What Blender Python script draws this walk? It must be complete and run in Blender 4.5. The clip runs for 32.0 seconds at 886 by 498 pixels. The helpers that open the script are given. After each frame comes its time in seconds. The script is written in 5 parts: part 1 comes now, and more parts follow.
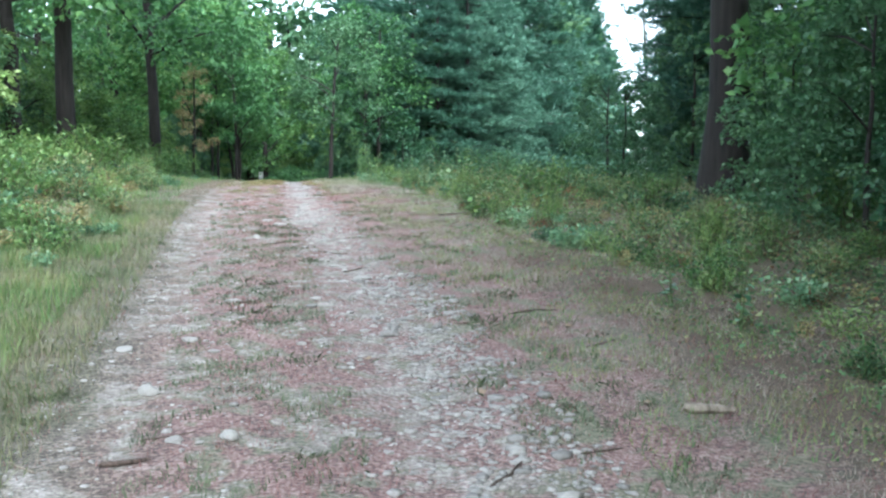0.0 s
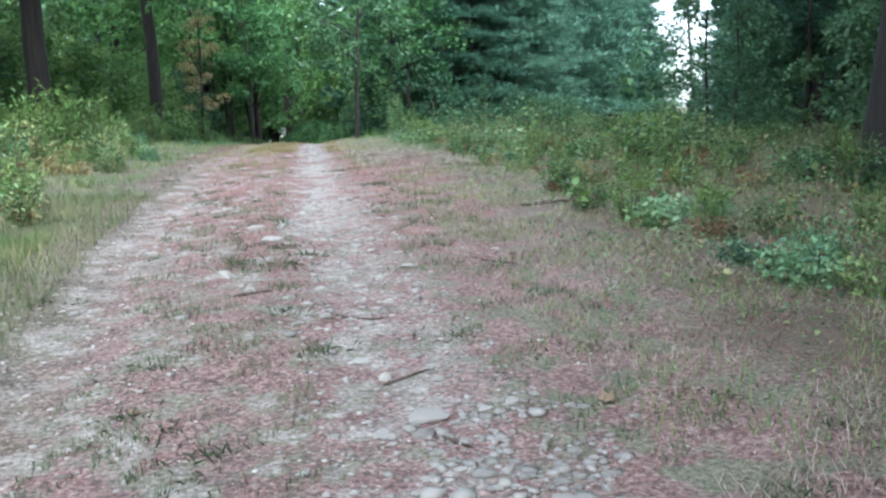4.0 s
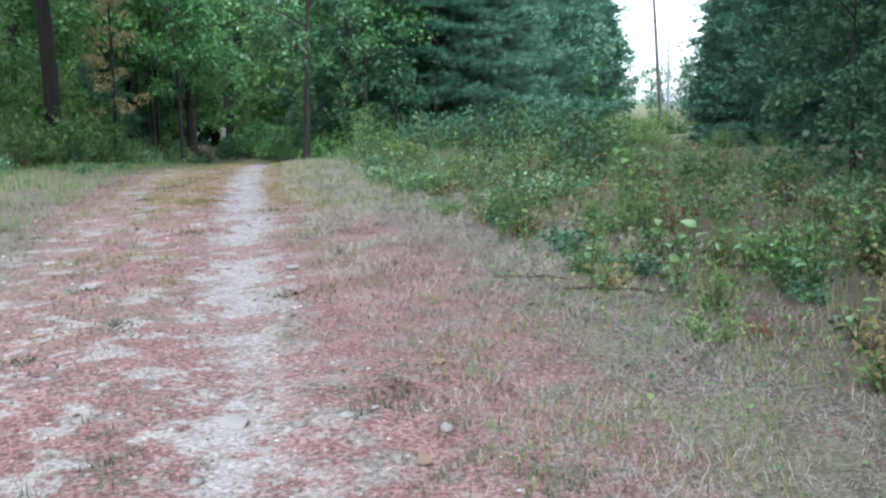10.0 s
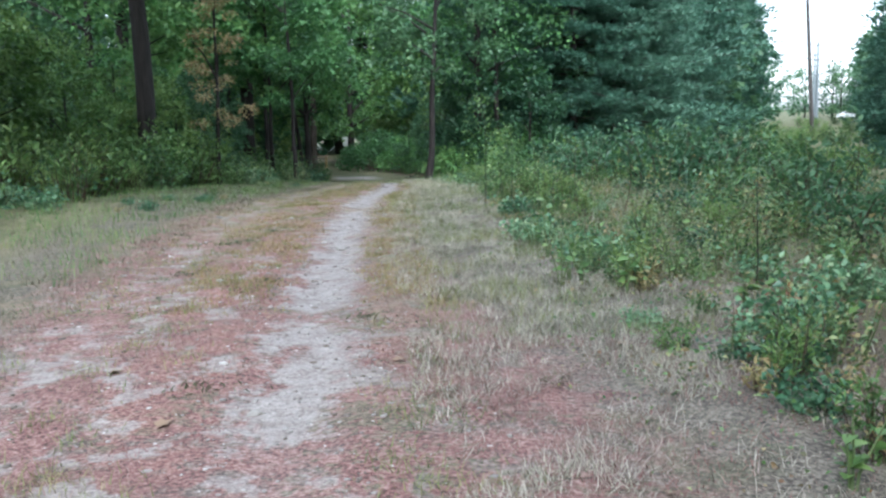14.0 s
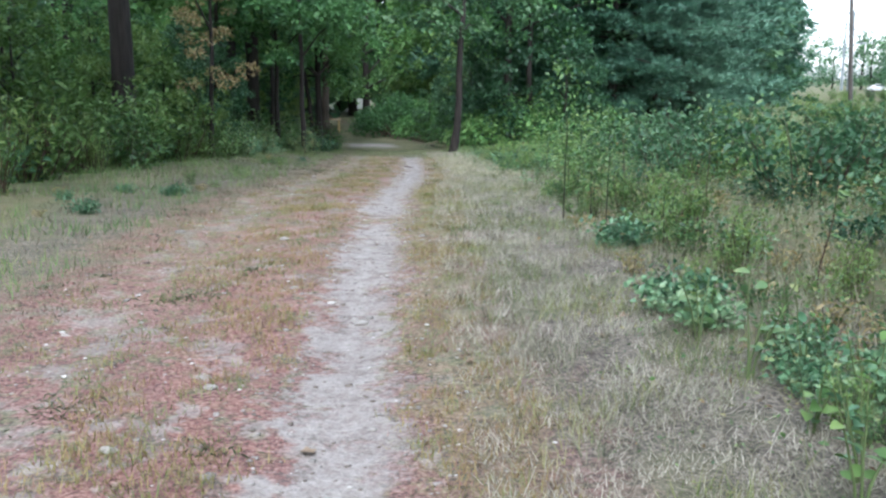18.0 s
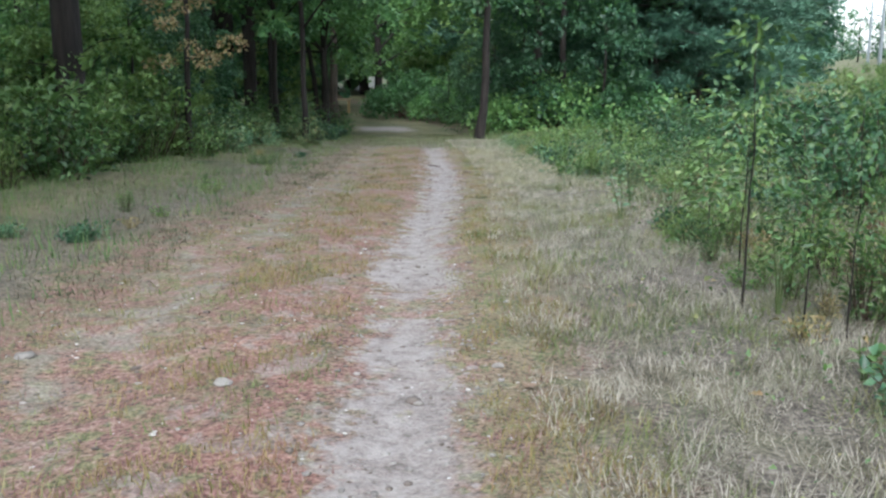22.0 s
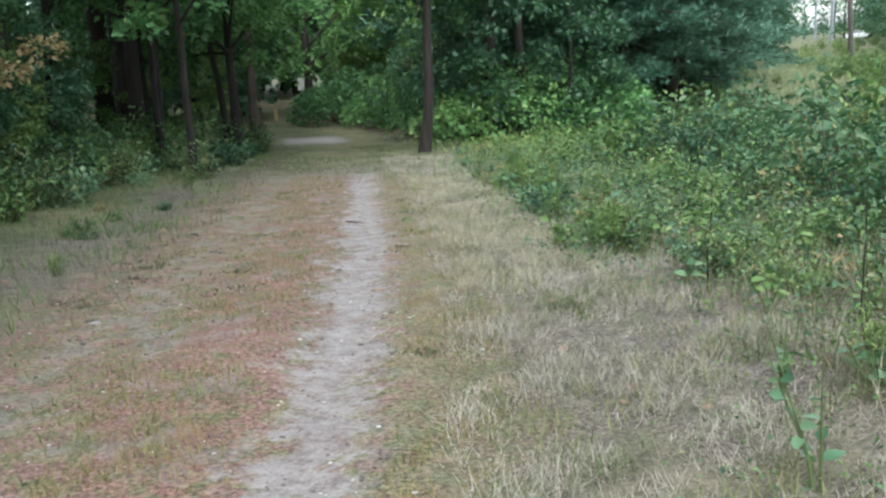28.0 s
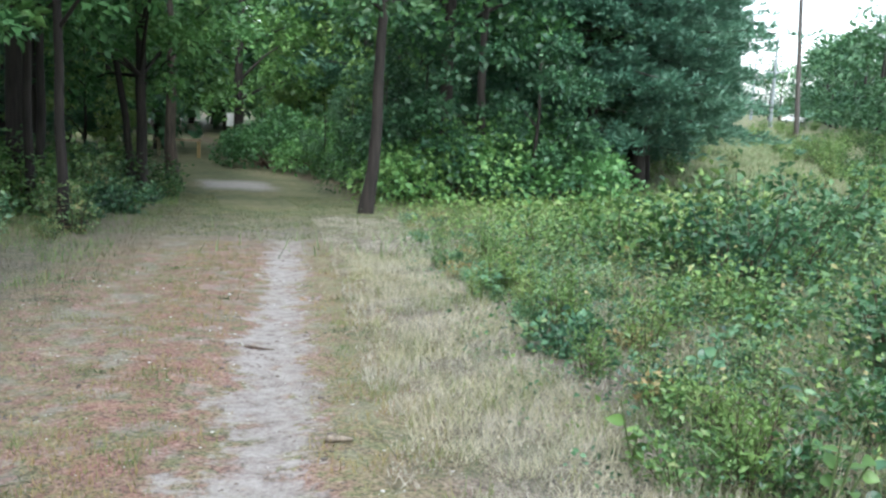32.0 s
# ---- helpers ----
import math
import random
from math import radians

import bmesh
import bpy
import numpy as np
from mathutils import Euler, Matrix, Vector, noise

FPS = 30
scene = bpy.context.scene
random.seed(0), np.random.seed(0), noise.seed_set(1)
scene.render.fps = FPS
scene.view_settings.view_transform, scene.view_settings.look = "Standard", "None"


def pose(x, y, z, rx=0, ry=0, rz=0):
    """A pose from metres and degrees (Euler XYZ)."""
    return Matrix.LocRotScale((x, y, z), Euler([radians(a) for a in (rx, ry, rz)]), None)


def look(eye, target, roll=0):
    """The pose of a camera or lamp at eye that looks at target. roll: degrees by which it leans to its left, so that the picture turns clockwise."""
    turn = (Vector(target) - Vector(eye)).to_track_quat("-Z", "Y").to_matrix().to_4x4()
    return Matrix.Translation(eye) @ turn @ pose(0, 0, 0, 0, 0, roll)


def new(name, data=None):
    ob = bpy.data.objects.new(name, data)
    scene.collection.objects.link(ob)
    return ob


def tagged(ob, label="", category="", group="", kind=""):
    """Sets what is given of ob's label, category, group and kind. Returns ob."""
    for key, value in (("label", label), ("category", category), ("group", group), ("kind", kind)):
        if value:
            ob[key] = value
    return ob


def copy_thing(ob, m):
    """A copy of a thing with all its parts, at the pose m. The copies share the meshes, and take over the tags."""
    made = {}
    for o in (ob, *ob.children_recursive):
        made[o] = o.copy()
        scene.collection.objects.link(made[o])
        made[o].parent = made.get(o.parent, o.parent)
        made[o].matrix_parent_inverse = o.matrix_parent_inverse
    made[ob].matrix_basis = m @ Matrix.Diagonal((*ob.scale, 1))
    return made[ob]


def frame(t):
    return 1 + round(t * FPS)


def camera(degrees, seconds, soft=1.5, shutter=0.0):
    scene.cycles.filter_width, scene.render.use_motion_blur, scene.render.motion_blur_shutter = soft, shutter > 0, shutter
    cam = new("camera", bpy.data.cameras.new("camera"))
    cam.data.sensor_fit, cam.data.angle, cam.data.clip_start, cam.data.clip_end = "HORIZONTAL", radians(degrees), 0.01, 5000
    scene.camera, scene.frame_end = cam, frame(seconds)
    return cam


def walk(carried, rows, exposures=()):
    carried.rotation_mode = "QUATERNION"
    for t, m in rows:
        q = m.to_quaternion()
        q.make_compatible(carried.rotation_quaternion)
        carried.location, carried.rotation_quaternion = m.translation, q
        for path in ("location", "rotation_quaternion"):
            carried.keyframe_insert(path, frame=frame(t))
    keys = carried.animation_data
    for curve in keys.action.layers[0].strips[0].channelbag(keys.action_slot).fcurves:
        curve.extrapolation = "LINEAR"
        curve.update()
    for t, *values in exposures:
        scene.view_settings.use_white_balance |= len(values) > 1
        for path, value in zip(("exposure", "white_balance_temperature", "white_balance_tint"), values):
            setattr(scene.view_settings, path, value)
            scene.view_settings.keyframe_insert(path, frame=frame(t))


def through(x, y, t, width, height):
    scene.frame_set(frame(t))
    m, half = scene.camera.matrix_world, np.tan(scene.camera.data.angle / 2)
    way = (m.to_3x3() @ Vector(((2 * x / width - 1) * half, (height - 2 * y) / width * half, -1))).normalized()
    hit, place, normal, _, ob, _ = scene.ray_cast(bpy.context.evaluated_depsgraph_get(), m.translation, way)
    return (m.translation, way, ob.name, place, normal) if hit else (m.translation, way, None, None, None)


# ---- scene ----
EXPO = ((0, 2.18, 5520, 2), (2, 2.15, 5540, 3), (4, 2.0, 5560, 5), (8, 1.86, 5560, 7), (12, 1.82, 5560, 7), (14, 1.75, 5560, 7), (15, 1.87, 5560, 7), (17.5, 1.86, 5650, 8), (20, 1.72, 5850, 9), (23, 1.68, 5900, 8), (27, 1.76, 6000, 7), (30, 1.74, 6000, 6), (32, 2.02, 5900, 5))
cam = camera(50.0, 32.0, soft=2.4)
PATH = [
    (0, (-0.059, -1.328, 1.448), (0.228, 0.645, 1.284), 0.1),
    (0.5, (-0.021, -0.727, 1.453), (0.345, 1.231, 1.275), 0.1),
    (1, (-0.019, -0.12, 1.459), (0.33, 1.843, 1.303), 0.7),
    (1.5, (-0.001, 0.505, 1.492), (0.394, 2.456, 1.293), -1.3),
    (2, (0.058, 1.158, 1.548), (0.388, 3.118, 1.326), -0.8),
    (2.5, (0.07, 1.827, 1.611), (0.413, 3.783, 1.378), -1.2),
    (3, (0.121, 2.482, 1.636), (0.454, 4.441, 1.407), -0.0),
    (3.5, (0.1, 3.126, 1.649), (0.331, 5.092, 1.359), -0.2),
    (4, (0.139, 3.734, 1.655), (0.357, 5.704, 1.381), -2.1),
    (4.5, (0.174, 4.35, 1.711), (0.405, 6.322, 1.467), -0.2),
    (6.5, (0.149, 6.971, 1.944), (0.347, 8.927, 1.575), -1.0),
    (7, (0.039, 7.558, 1.958), (0.124, 9.522, 1.594), 1.1),
    (7.5, (0.04, 8.099, 1.996), (0.228, 10.062, 1.662), -0.6),
    (8, (0.069, 8.611, 2.051), (0.358, 10.566, 1.743), 1.7),
    (8.5, (0.048, 9.149, 2.133), (0.349, 11.1, 1.81), -0.6),
    (9, (0.155, 9.683, 2.147), (0.506, 11.634, 1.88), 0.7),
    (9.5, (0.158, 10.256, 2.183), (0.516, 12.201, 1.88), 0.4),
    (10, (0.188, 10.816, 2.172), (0.516, 12.768, 1.882), -1.5),
    (10.5, (0.266, 11.398, 2.189), (0.496, 13.361, 1.884), -2.1),
    (11, (0.357, 11.936, 2.229), (0.689, 13.877, 1.883), -0.8),
    (11.5, (0.486, 12.459, 2.294), (0.835, 14.403, 1.98), 1.3),
    (12, (0.511, 13.021, 2.33), (0.818, 14.966, 1.978), 0.3),
    (12.5, (0.587, 13.584, 2.334), (0.907, 15.522, 1.957), 0.0),
    (13, (0.526, 14.167, 2.37), (0.755, 16.126, 2.038), -0.2),
    (13.5, (0.44, 14.732, 2.382), (0.63, 16.706, 2.126), -2.6),
    (14, (0.403, 15.334, 2.428), (0.474, 17.314, 2.155), -1.3),
    (14.5, (0.357, 15.904, 2.455), (0.415, 17.878, 2.138), -1.2),
    (15, (0.429, 16.452, 2.448), (0.55, 18.437, 2.234), -1.1),
    (15.5, (0.45, 17.025, 2.402), (0.597, 19.01, 2.205), 0.6),
    (17.5, (0.143, 19.098, 2.599), (0.239, 21.068, 2.264), -1.6),
    (18, (0.051, 19.668, 2.58), (0.1, 21.635, 2.227), 0.3),
    (18.5, (-0.013, 20.245, 2.56), (0.06, 22.211, 2.199), -1.0),
    (19, (-0.125, 20.81, 2.587), (-0.23, 22.774, 2.229), -0.5),
    (19.5, (-0.26, 21.331, 2.616), (-0.423, 23.298, 2.293), -3.4),
    (20, (-0.232, 21.93, 2.599), (-0.243, 23.895, 2.226), -3.8),
    (20.5, (-0.248, 22.513, 2.571), (-0.196, 24.46, 2.119), 1.2),
    (21, (-0.274, 23.082, 2.564), (-0.26, 25.038, 2.148), 0.6),
    (21.5, (-0.253, 23.684, 2.571), (-0.293, 25.631, 2.116), -0.5),
    (22, (-0.245, 24.255, 2.571), (-0.222, 26.214, 2.169), -0.1),
    (22.5, (-0.183, 24.807, 2.57), (-0.106, 26.768, 2.186), -0.0),
    (23, (-0.187, 25.385, 2.576), (-0.122, 27.315, 2.057), -0.4),
    (23.5, (-0.143, 25.888, 2.587), (-0.029, 27.842, 2.175), -2.0),
    (24, (-0.17, 26.38, 2.587), (-0.137, 28.33, 2.142), -1.9),
    (24.5, (-0.195, 26.871, 2.611), (-0.153, 28.807, 2.111), -5.9),
    (26.5, (0.036, 28.703, 2.652), (0.124, 30.641, 2.167), -1.3),
    (27, (0.096, 29.264, 2.641), (0.186, 31.207, 2.175), -0.9),
    (27.5, (0.1, 29.825, 2.624), (0.207, 31.768, 2.159), 1.2),
    (28, (0.146, 30.367, 2.571), (0.265, 32.319, 2.154), -2.6),
    (28.5, (0.154, 30.925, 2.569), (0.213, 32.878, 2.141), 1.0),
    (29, (0.129, 31.469, 2.549), (0.176, 33.417, 2.099), -1.0),
    (29.5, (0.107, 32.047, 2.534), (0.142, 33.987, 2.049), 0.6),
    (30, (0.021, 32.611, 2.512), (0.036, 34.533, 1.959), -1.6),
    (30.5, (0.028, 33.149, 2.52), (0.147, 35.093, 2.066), 0.1),
    (31, (0.055, 33.65, 2.5), (0.203, 35.606, 2.111), 1.1),
    (31.5, (0.102, 34.125, 2.482), (0.308, 36.081, 2.115), -0.7),
    (32, (0.154, 34.595, 2.466), (0.428, 36.55, 2.15), 2.5),
]
walk(cam, [(t, look(eye, target, roll)) for t, eye, target, roll in PATH], exposures=EXPO)

# ---- world, sun ----
world = bpy.data.worlds.new("overcast_sky")
scene.world = world
world.use_nodes = True
wn = world.node_tree.nodes
wl = world.node_tree.links
sky = wn.new("ShaderNodeTexSky")
sky.sky_type = "NISHITA"
sky.sun_disc = False
sky.sun_elevation = radians(48)
sky.sun_rotation = radians(184)
sky.dust_density = 1.5
sky.air_density = 1.0
hsv = wn.new("ShaderNodeHueSaturation")
hsv.inputs["Saturation"].default_value = 0.35
wl.new(sky.outputs[0], hsv.inputs["Color"])
wl.new(hsv.outputs[0], wn["Background"].inputs["Color"])
wn["Background"].inputs["Strength"].default_value = 0.15
sun_data = bpy.data.lights.new("sun", "SUN")
sun_data.energy = 1.2
sun_data.angle = radians(45)
sun_data.color = (1.0, 0.97, 0.92)
sun = new("sun", sun_data)
sun.matrix_world = look((-4, -33.5, 43), (0, 5, 0))

# ---- materials ----
def node_material(name, rough=0.8):
    m = bpy.data.materials.new(name)
    m.use_nodes = True
    n, l = m.node_tree.nodes, m.node_tree.links
    b = n["Principled BSDF"]
    b.inputs["Roughness"].default_value = rough
    return m, n, l, b


def ramp(n, l, src, stops):
    r = n.new("ShaderNodeValToRGB")
    e = r.color_ramp.elements
    while len(e) < len(stops):
        e.new(0.5)
    for k, (p, c) in enumerate(stops):
        e[k].position = p
        e[k].color = (*c, 1)
    l.new(src, r.inputs[0])
    return r.outputs[0]


def leaf_material(name, colours, rough=0.45, through=0.3, patch=1.3, own=0.5, each=0.24, clumped=0.42):
    """Leaves whose tint changes from leaf to leaf and from plant to plant, and let some light through."""
    m, n, l, b = node_material(name, rough)
    geo = n.new("ShaderNodeNewGeometry")
    info = n.new("ShaderNodeObjectInfo")
    tc = n.new("ShaderNodeTexCoord")
    # clump noise and the widened range also paint lit clumps and dark gaps
    clump = n.new("ShaderNodeTexNoise")
    clump.inputs["Scale"].default_value = patch
    clump.inputs["Detail"].default_value = 2
    l.new(tc.outputs["Object"], clump.inputs["Vector"])
    spread = n.new("ShaderNodeMapRange")
    l.new(clump.outputs[0], spread.inputs["Value"])
    spread.inputs["From Min"].default_value = 0.3
    spread.inputs["From Max"].default_value = 0.7
    spread.inputs["To Max"].default_value = clumped
    mix = n.new("ShaderNodeMath")
    mix.operation = "MULTIPLY_ADD"
    mix.inputs[1].default_value = own
    l.new(info.outputs["Random"], mix.inputs[0])
    half = n.new("ShaderNodeMath")
    half.operation = "MULTIPLY_ADD"
    half.inputs[1].default_value = each
    l.new(geo.outputs["Random Per Island"], half.inputs[0])
    l.new(spread.outputs[0], half.inputs[2])
    l.new(half.outputs[0], mix.inputs[2])
    wide = n.new("ShaderNodeMapRange")
    l.new(mix.outputs[0], wide.inputs["Value"])
    wide.inputs["From Min"].default_value = 0.2
    wide.inputs["From Max"].default_value = own + each + clumped - 0.2
    k = len(colours) - 1
    col = ramp(n, l, wide.outputs[0], [(i / k, c) for i, c in enumerate(colours)])
    l.new(col, b.inputs["Base Color"])
    b.inputs["Specular IOR Level"].default_value = 0.5
    tr = n.new("ShaderNodeBsdfTranslucent")
    l.new(col, tr.inputs["Color"])
    sh = n.new("ShaderNodeMixShader")
    sh.inputs[0].default_value = through
    l.new(b.outputs[0], sh.inputs[1])
    l.new(tr.outputs[0], sh.inputs[2])
    l.new(sh.outputs[0], n["Material Output"].inputs["Surface"])
    return m


def bark_material(name, dark, light, scale=14):
    m, n, l, b = node_material(name, 0.9)
    tc = n.new("ShaderNodeTexCoord")
    mp = n.new("ShaderNodeMapping")
    mp.inputs["Scale"].default_value = (scale, scale, scale * 0.12)
    l.new(tc.outputs["Object"], mp.inputs[0])
    no = n.new("ShaderNodeTexNoise")
    no.inputs["Scale"].default_value = 1.0
    no.inputs["Detail"].default_value = 6
    l.new(mp.outputs[0], no.inputs["Vector"])
    big = n.new("ShaderNodeTexNoise")
    big.inputs["Scale"].default_value = 0.9
    l.new(tc.outputs["Object"], big.inputs["Vector"])
    add = n.new("ShaderNodeMath")
    add.operation = "MULTIPLY_ADD"
    add.inputs[1].default_value = 0.35
    l.new(big.outputs[0], add.inputs[0])
    l.new(no.outputs[0], add.inputs[2])
    l.new(ramp(n, l, add.outputs[0], [(0.45, dark), (0.85, light)]), b.inputs["Base Color"])
    bp = n.new("ShaderNodeBump")
    bp.inputs["Strength"].default_value = 0.9
    bp.inputs["Distance"].default_value = 0.03
    l.new(no.outputs[0], bp.inputs["Height"])
    l.new(bp.outputs[0], b.inputs["Normal"])
    return m


def stone_material(name, dark, light):
    m, n, l, b = node_material(name, 0.85)
    tc = n.new("ShaderNodeTexCoord")
    no = n.new("ShaderNodeTexNoise")
    no.inputs["Scale"].default_value = 30
    no.inputs["Detail"].default_value = 5
    l.new(tc.outputs["Object"], no.inputs["Vector"])
    geo = n.new("ShaderNodeNewGeometry")
    info = n.new("ShaderNodeObjectInfo")
    a = n.new("ShaderNodeMath")
    l.new(geo.outputs["Random Per Island"], a.inputs[0])
    l.new(info.outputs["Random"], a.inputs[1])
    a2 = n.new("ShaderNodeMath")
    a2.operation = "MULTIPLY_ADD"
    a2.inputs[1].default_value = 0.35
    l.new(a.outputs[0], a2.inputs[0])
    h = n.new("ShaderNodeMath")
    h.operation = "MULTIPLY"
    h.inputs[1].default_value = 0.5
    l.new(no.outputs[0], h.inputs[0])
    l.new(h.outputs[0], a2.inputs[2])
    l.new(ramp(n, l, a2.outputs[0], [(0.1, dark), (0.9, light)]), b.inputs["Base Color"])
    bp = n.new("ShaderNodeBump")
    bp.inputs["Strength"].default_value = 0.5
    bp.inputs["Distance"].default_value = 0.01
    l.new(no.outputs[0], bp.inputs["Height"])
    l.new(bp.outputs[0], b.inputs["Normal"])
    return m


def plain_material(name, colour, rough=0.6, metal=0.0, wear=0.15, scale=20):
    m, n, l, b = node_material(name, rough)
    b.inputs["Metallic"].default_value = metal
    tc = n.new("ShaderNodeTexCoord")
    no = n.new("ShaderNodeTexNoise")
    no.inputs["Scale"].default_value = scale
    no.inputs["Detail"].default_value = 4
    l.new(tc.outputs["Object"], no.inputs["Vector"])
    dark = tuple(c * (1 - wear) for c in colour)
    light = tuple(min(1, c * (1 + wear)) for c in colour)
    l.new(ramp(n, l, no.outputs[0], [(0.3, dark), (0.7, light)]), b.inputs["Base Color"])
    return m


GRASSY = dict(own=0.2, each=0.42, clumped=0.5)
M_OAK = leaf_material("leaf_oak", [(0.044, 0.118, 0.046), (0.09, 0.212, 0.07), (0.14, 0.30, 0.092), (0.22, 0.37, 0.115)])
M_LIGHT = leaf_material("leaf_light_green", [(0.045, 0.10, 0.028), (0.115, 0.215, 0.055), (0.19, 0.305, 0.085), (0.29, 0.385, 0.125)])
M_MAPLE = leaf_material("leaf_maple", [(0.04, 0.10, 0.03), (0.085, 0.19, 0.05), (0.15, 0.29, 0.075), (0.25, 0.38, 0.11)])
M_BLUE = leaf_material("leaf_blue_green", [(0.026, 0.078, 0.038), (0.052, 0.13, 0.058), (0.09, 0.185, 0.08), (0.155, 0.265, 0.118)])
M_PINE = leaf_material("pine_needles", [(0.033, 0.093, 0.06), (0.06, 0.15, 0.098), (0.098, 0.208, 0.134), (0.14, 0.27, 0.18)], 0.5, 0.2)
M_YELLOW = leaf_material("leaf_yellow", [(0.20, 0.19, 0.07), (0.34, 0.28, 0.12), (0.46, 0.38, 0.19), (0.34, 0.23, 0.12)], own=0.05, each=0.5)
M_SHRUB = leaf_material("leaf_shrub", [(0.022, 0.06, 0.022), (0.065, 0.145, 0.045), (0.13, 0.235, 0.07), (0.20, 0.31, 0.095), (0.30, 0.375, 0.135)], 0.36, patch=4.0)
M_BRAMBLE = leaf_material("leaf_bramble", [(0.022, 0.06, 0.03), (0.06, 0.145, 0.072), (0.125, 0.25, 0.13), (0.22, 0.36, 0.19), (0.33, 0.43, 0.24)], 0.34, patch=4.0)
M_MIXED = leaf_material("leaf_mixed", [(0.025, 0.065, 0.03), (0.07, 0.145, 0.055), (0.13, 0.23, 0.09), (0.20, 0.30, 0.125), (0.34, 0.35, 0.15), (0.27, 0.18, 0.09)], 0.38, patch=4.0, own=0.25, each=0.4)
M_RUSSET = leaf_material("leaf_russet", [(0.07, 0.10, 0.04), (0.17, 0.10, 0.05), (0.26, 0.10, 0.06), (0.30, 0.17, 0.08)], patch=3.0)
M_DRYLEAF = leaf_material("leaf_dry", [(0.14, 0.09, 0.06), (0.22, 0.14, 0.09), (0.28, 0.20, 0.13), (0.38, 0.32, 0.25)], 0.7, 0.1, **GRASSY)
M_REDGRASS = leaf_material("grass_red", [(0.145, 0.062, 0.056), (0.22, 0.10, 0.092), (0.275, 0.145, 0.13), (0.345, 0.26, 0.225), (0.15, 0.15, 0.08)], 0.7, 0.25, **GRASSY)
M_STRAW = leaf_material("grass_straw", [(0.055, 0.05, 0.032), (0.25, 0.22, 0.16), (0.53, 0.485, 0.405), (0.34, 0.31, 0.245), (0.19, 0.18, 0.11)], 0.6, 0.25, 3.5, **GRASSY)
M_VERGE = leaf_material("grass_verge", [(0.07, 0.075, 0.04), (0.13, 0.12, 0.075), (0.19, 0.165, 0.115), (0.25, 0.21, 0.165), (0.10, 0.14, 0.055)], 0.7, 0.25, **GRASSY)
M_WITHER = leaf_material("grass_withered", [(0.11, 0.07, 0.058), (0.19, 0.125, 0.105), (0.29, 0.215, 0.185), (0.48, 0.41, 0.35), (0.13, 0.15, 0.07)], 0.7, 0.25, **GRASSY)
M_MEADOW = leaf_material("grass_meadow", [(0.08, 0.11, 0.045), (0.13, 0.16, 0.07), (0.19, 0.20, 0.10), (0.30, 0.27, 0.16)], 0.6, 0.3, **GRASSY)
M_TALLDRY = leaf_material("grass_tall_dry", [(0.05, 0.07, 0.03), (0.15, 0.18, 0.085), (0.27, 0.265, 0.165), (0.44, 0.40, 0.31), (0.17, 0.19, 0.10)], 0.6, 0.3, 3.5, **GRASSY)
M_PALE = leaf_material("grass_pale", [(0.10, 0.15, 0.065), (0.17, 0.23, 0.105), (0.24, 0.30, 0.15), (0.32, 0.35, 0.20)], 0.6, 0.3, **GRASSY)
M_BLOND = leaf_material("grass_blond", [(0.22, 0.20, 0.12), (0.38, 0.34, 0.23), (0.52, 0.47, 0.34), (0.30, 0.30, 0.17)], 0.6, 0.3, **GRASSY)
M_MOSS = leaf_material("grass_mossy", [(0.05, 0.07, 0.035), (0.09, 0.12, 0.06), (0.14, 0.165, 0.09), (0.21, 0.21, 0.13)], 0.8, 0.2, **GRASSY)
M_OCHRE = leaf_material("grass_ochre", [(0.10, 0.12, 0.035), (0.20, 0.18, 0.06), (0.31, 0.25, 0.10), (0.28, 0.17, 0.09)], 0.7, 0.25, **GRASSY)
M_SPRIG = leaf_material("grass_sprig", [(0.10, 0.15, 0.045), (0.17, 0.21, 0.07), (0.25, 0.25, 0.10), (0.33, 0.28, 0.14)], 0.6, 0.3, **GRASSY)
M_GRASS = leaf_material("grass_green", [(0.062, 0.138, 0.037), (0.112, 0.213, 0.062), (0.188, 0.263, 0.088), (0.312, 0.288, 0.125)], 0.6, 0.3, **GRASSY)
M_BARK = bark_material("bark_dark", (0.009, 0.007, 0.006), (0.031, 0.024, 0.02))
M_BARKLIGHT = bark_material("bark_grey_brown", (0.05, 0.04, 0.033), (0.15, 0.115, 0.095))
M_STEM = bark_material("stem_brown", (0.03, 0.02, 0.015), (0.11, 0.07, 0.045), 40)
M_GREENSTEM = plain_material("green_stem", (0.10, 0.14, 0.05))
M_STONE = stone_material("stone_grey", (0.15, 0.135, 0.12), (0.36, 0.335, 0.305))
M_GRAVEL = stone_material("gravel_grey", (0.11, 0.10, 0.09), (0.42, 0.39, 0.36))
M_CRUMB = stone_material("dark_crumb", (0.06, 0.047, 0.04), (0.17, 0.14, 0.12))
M_CHIP = stone_material("stone_chip", (0.26, 0.24, 0.22), (0.58, 0.555, 0.52))
M_STICK = bark_material("stick_bark", (0.035, 0.025, 0.02), (0.13, 0.09, 0.07), 60)
M_DEADWOOD = bark_material("dead_wood", (0.10, 0.08, 0.06), (0.28, 0.23, 0.18), 30)
M_POLE = bark_material("pole_wood", (0.035, 0.031, 0.028), (0.10, 0.088, 0.08), 8)
M_WHITE = plain_material("white_paint", (0.80, 0.80, 0.80), 0.35, wear=0.04, scale=3)
M_GLASS = plain_material("dark_glass", (0.02, 0.025, 0.03), 0.08)
M_TYRE = plain_material("rubber", (0.02, 0.02, 0.02), 0.9)
M_STEEL = plain_material("galvanised_steel", (0.26, 0.29, 0.30), 0.5, 0.4)
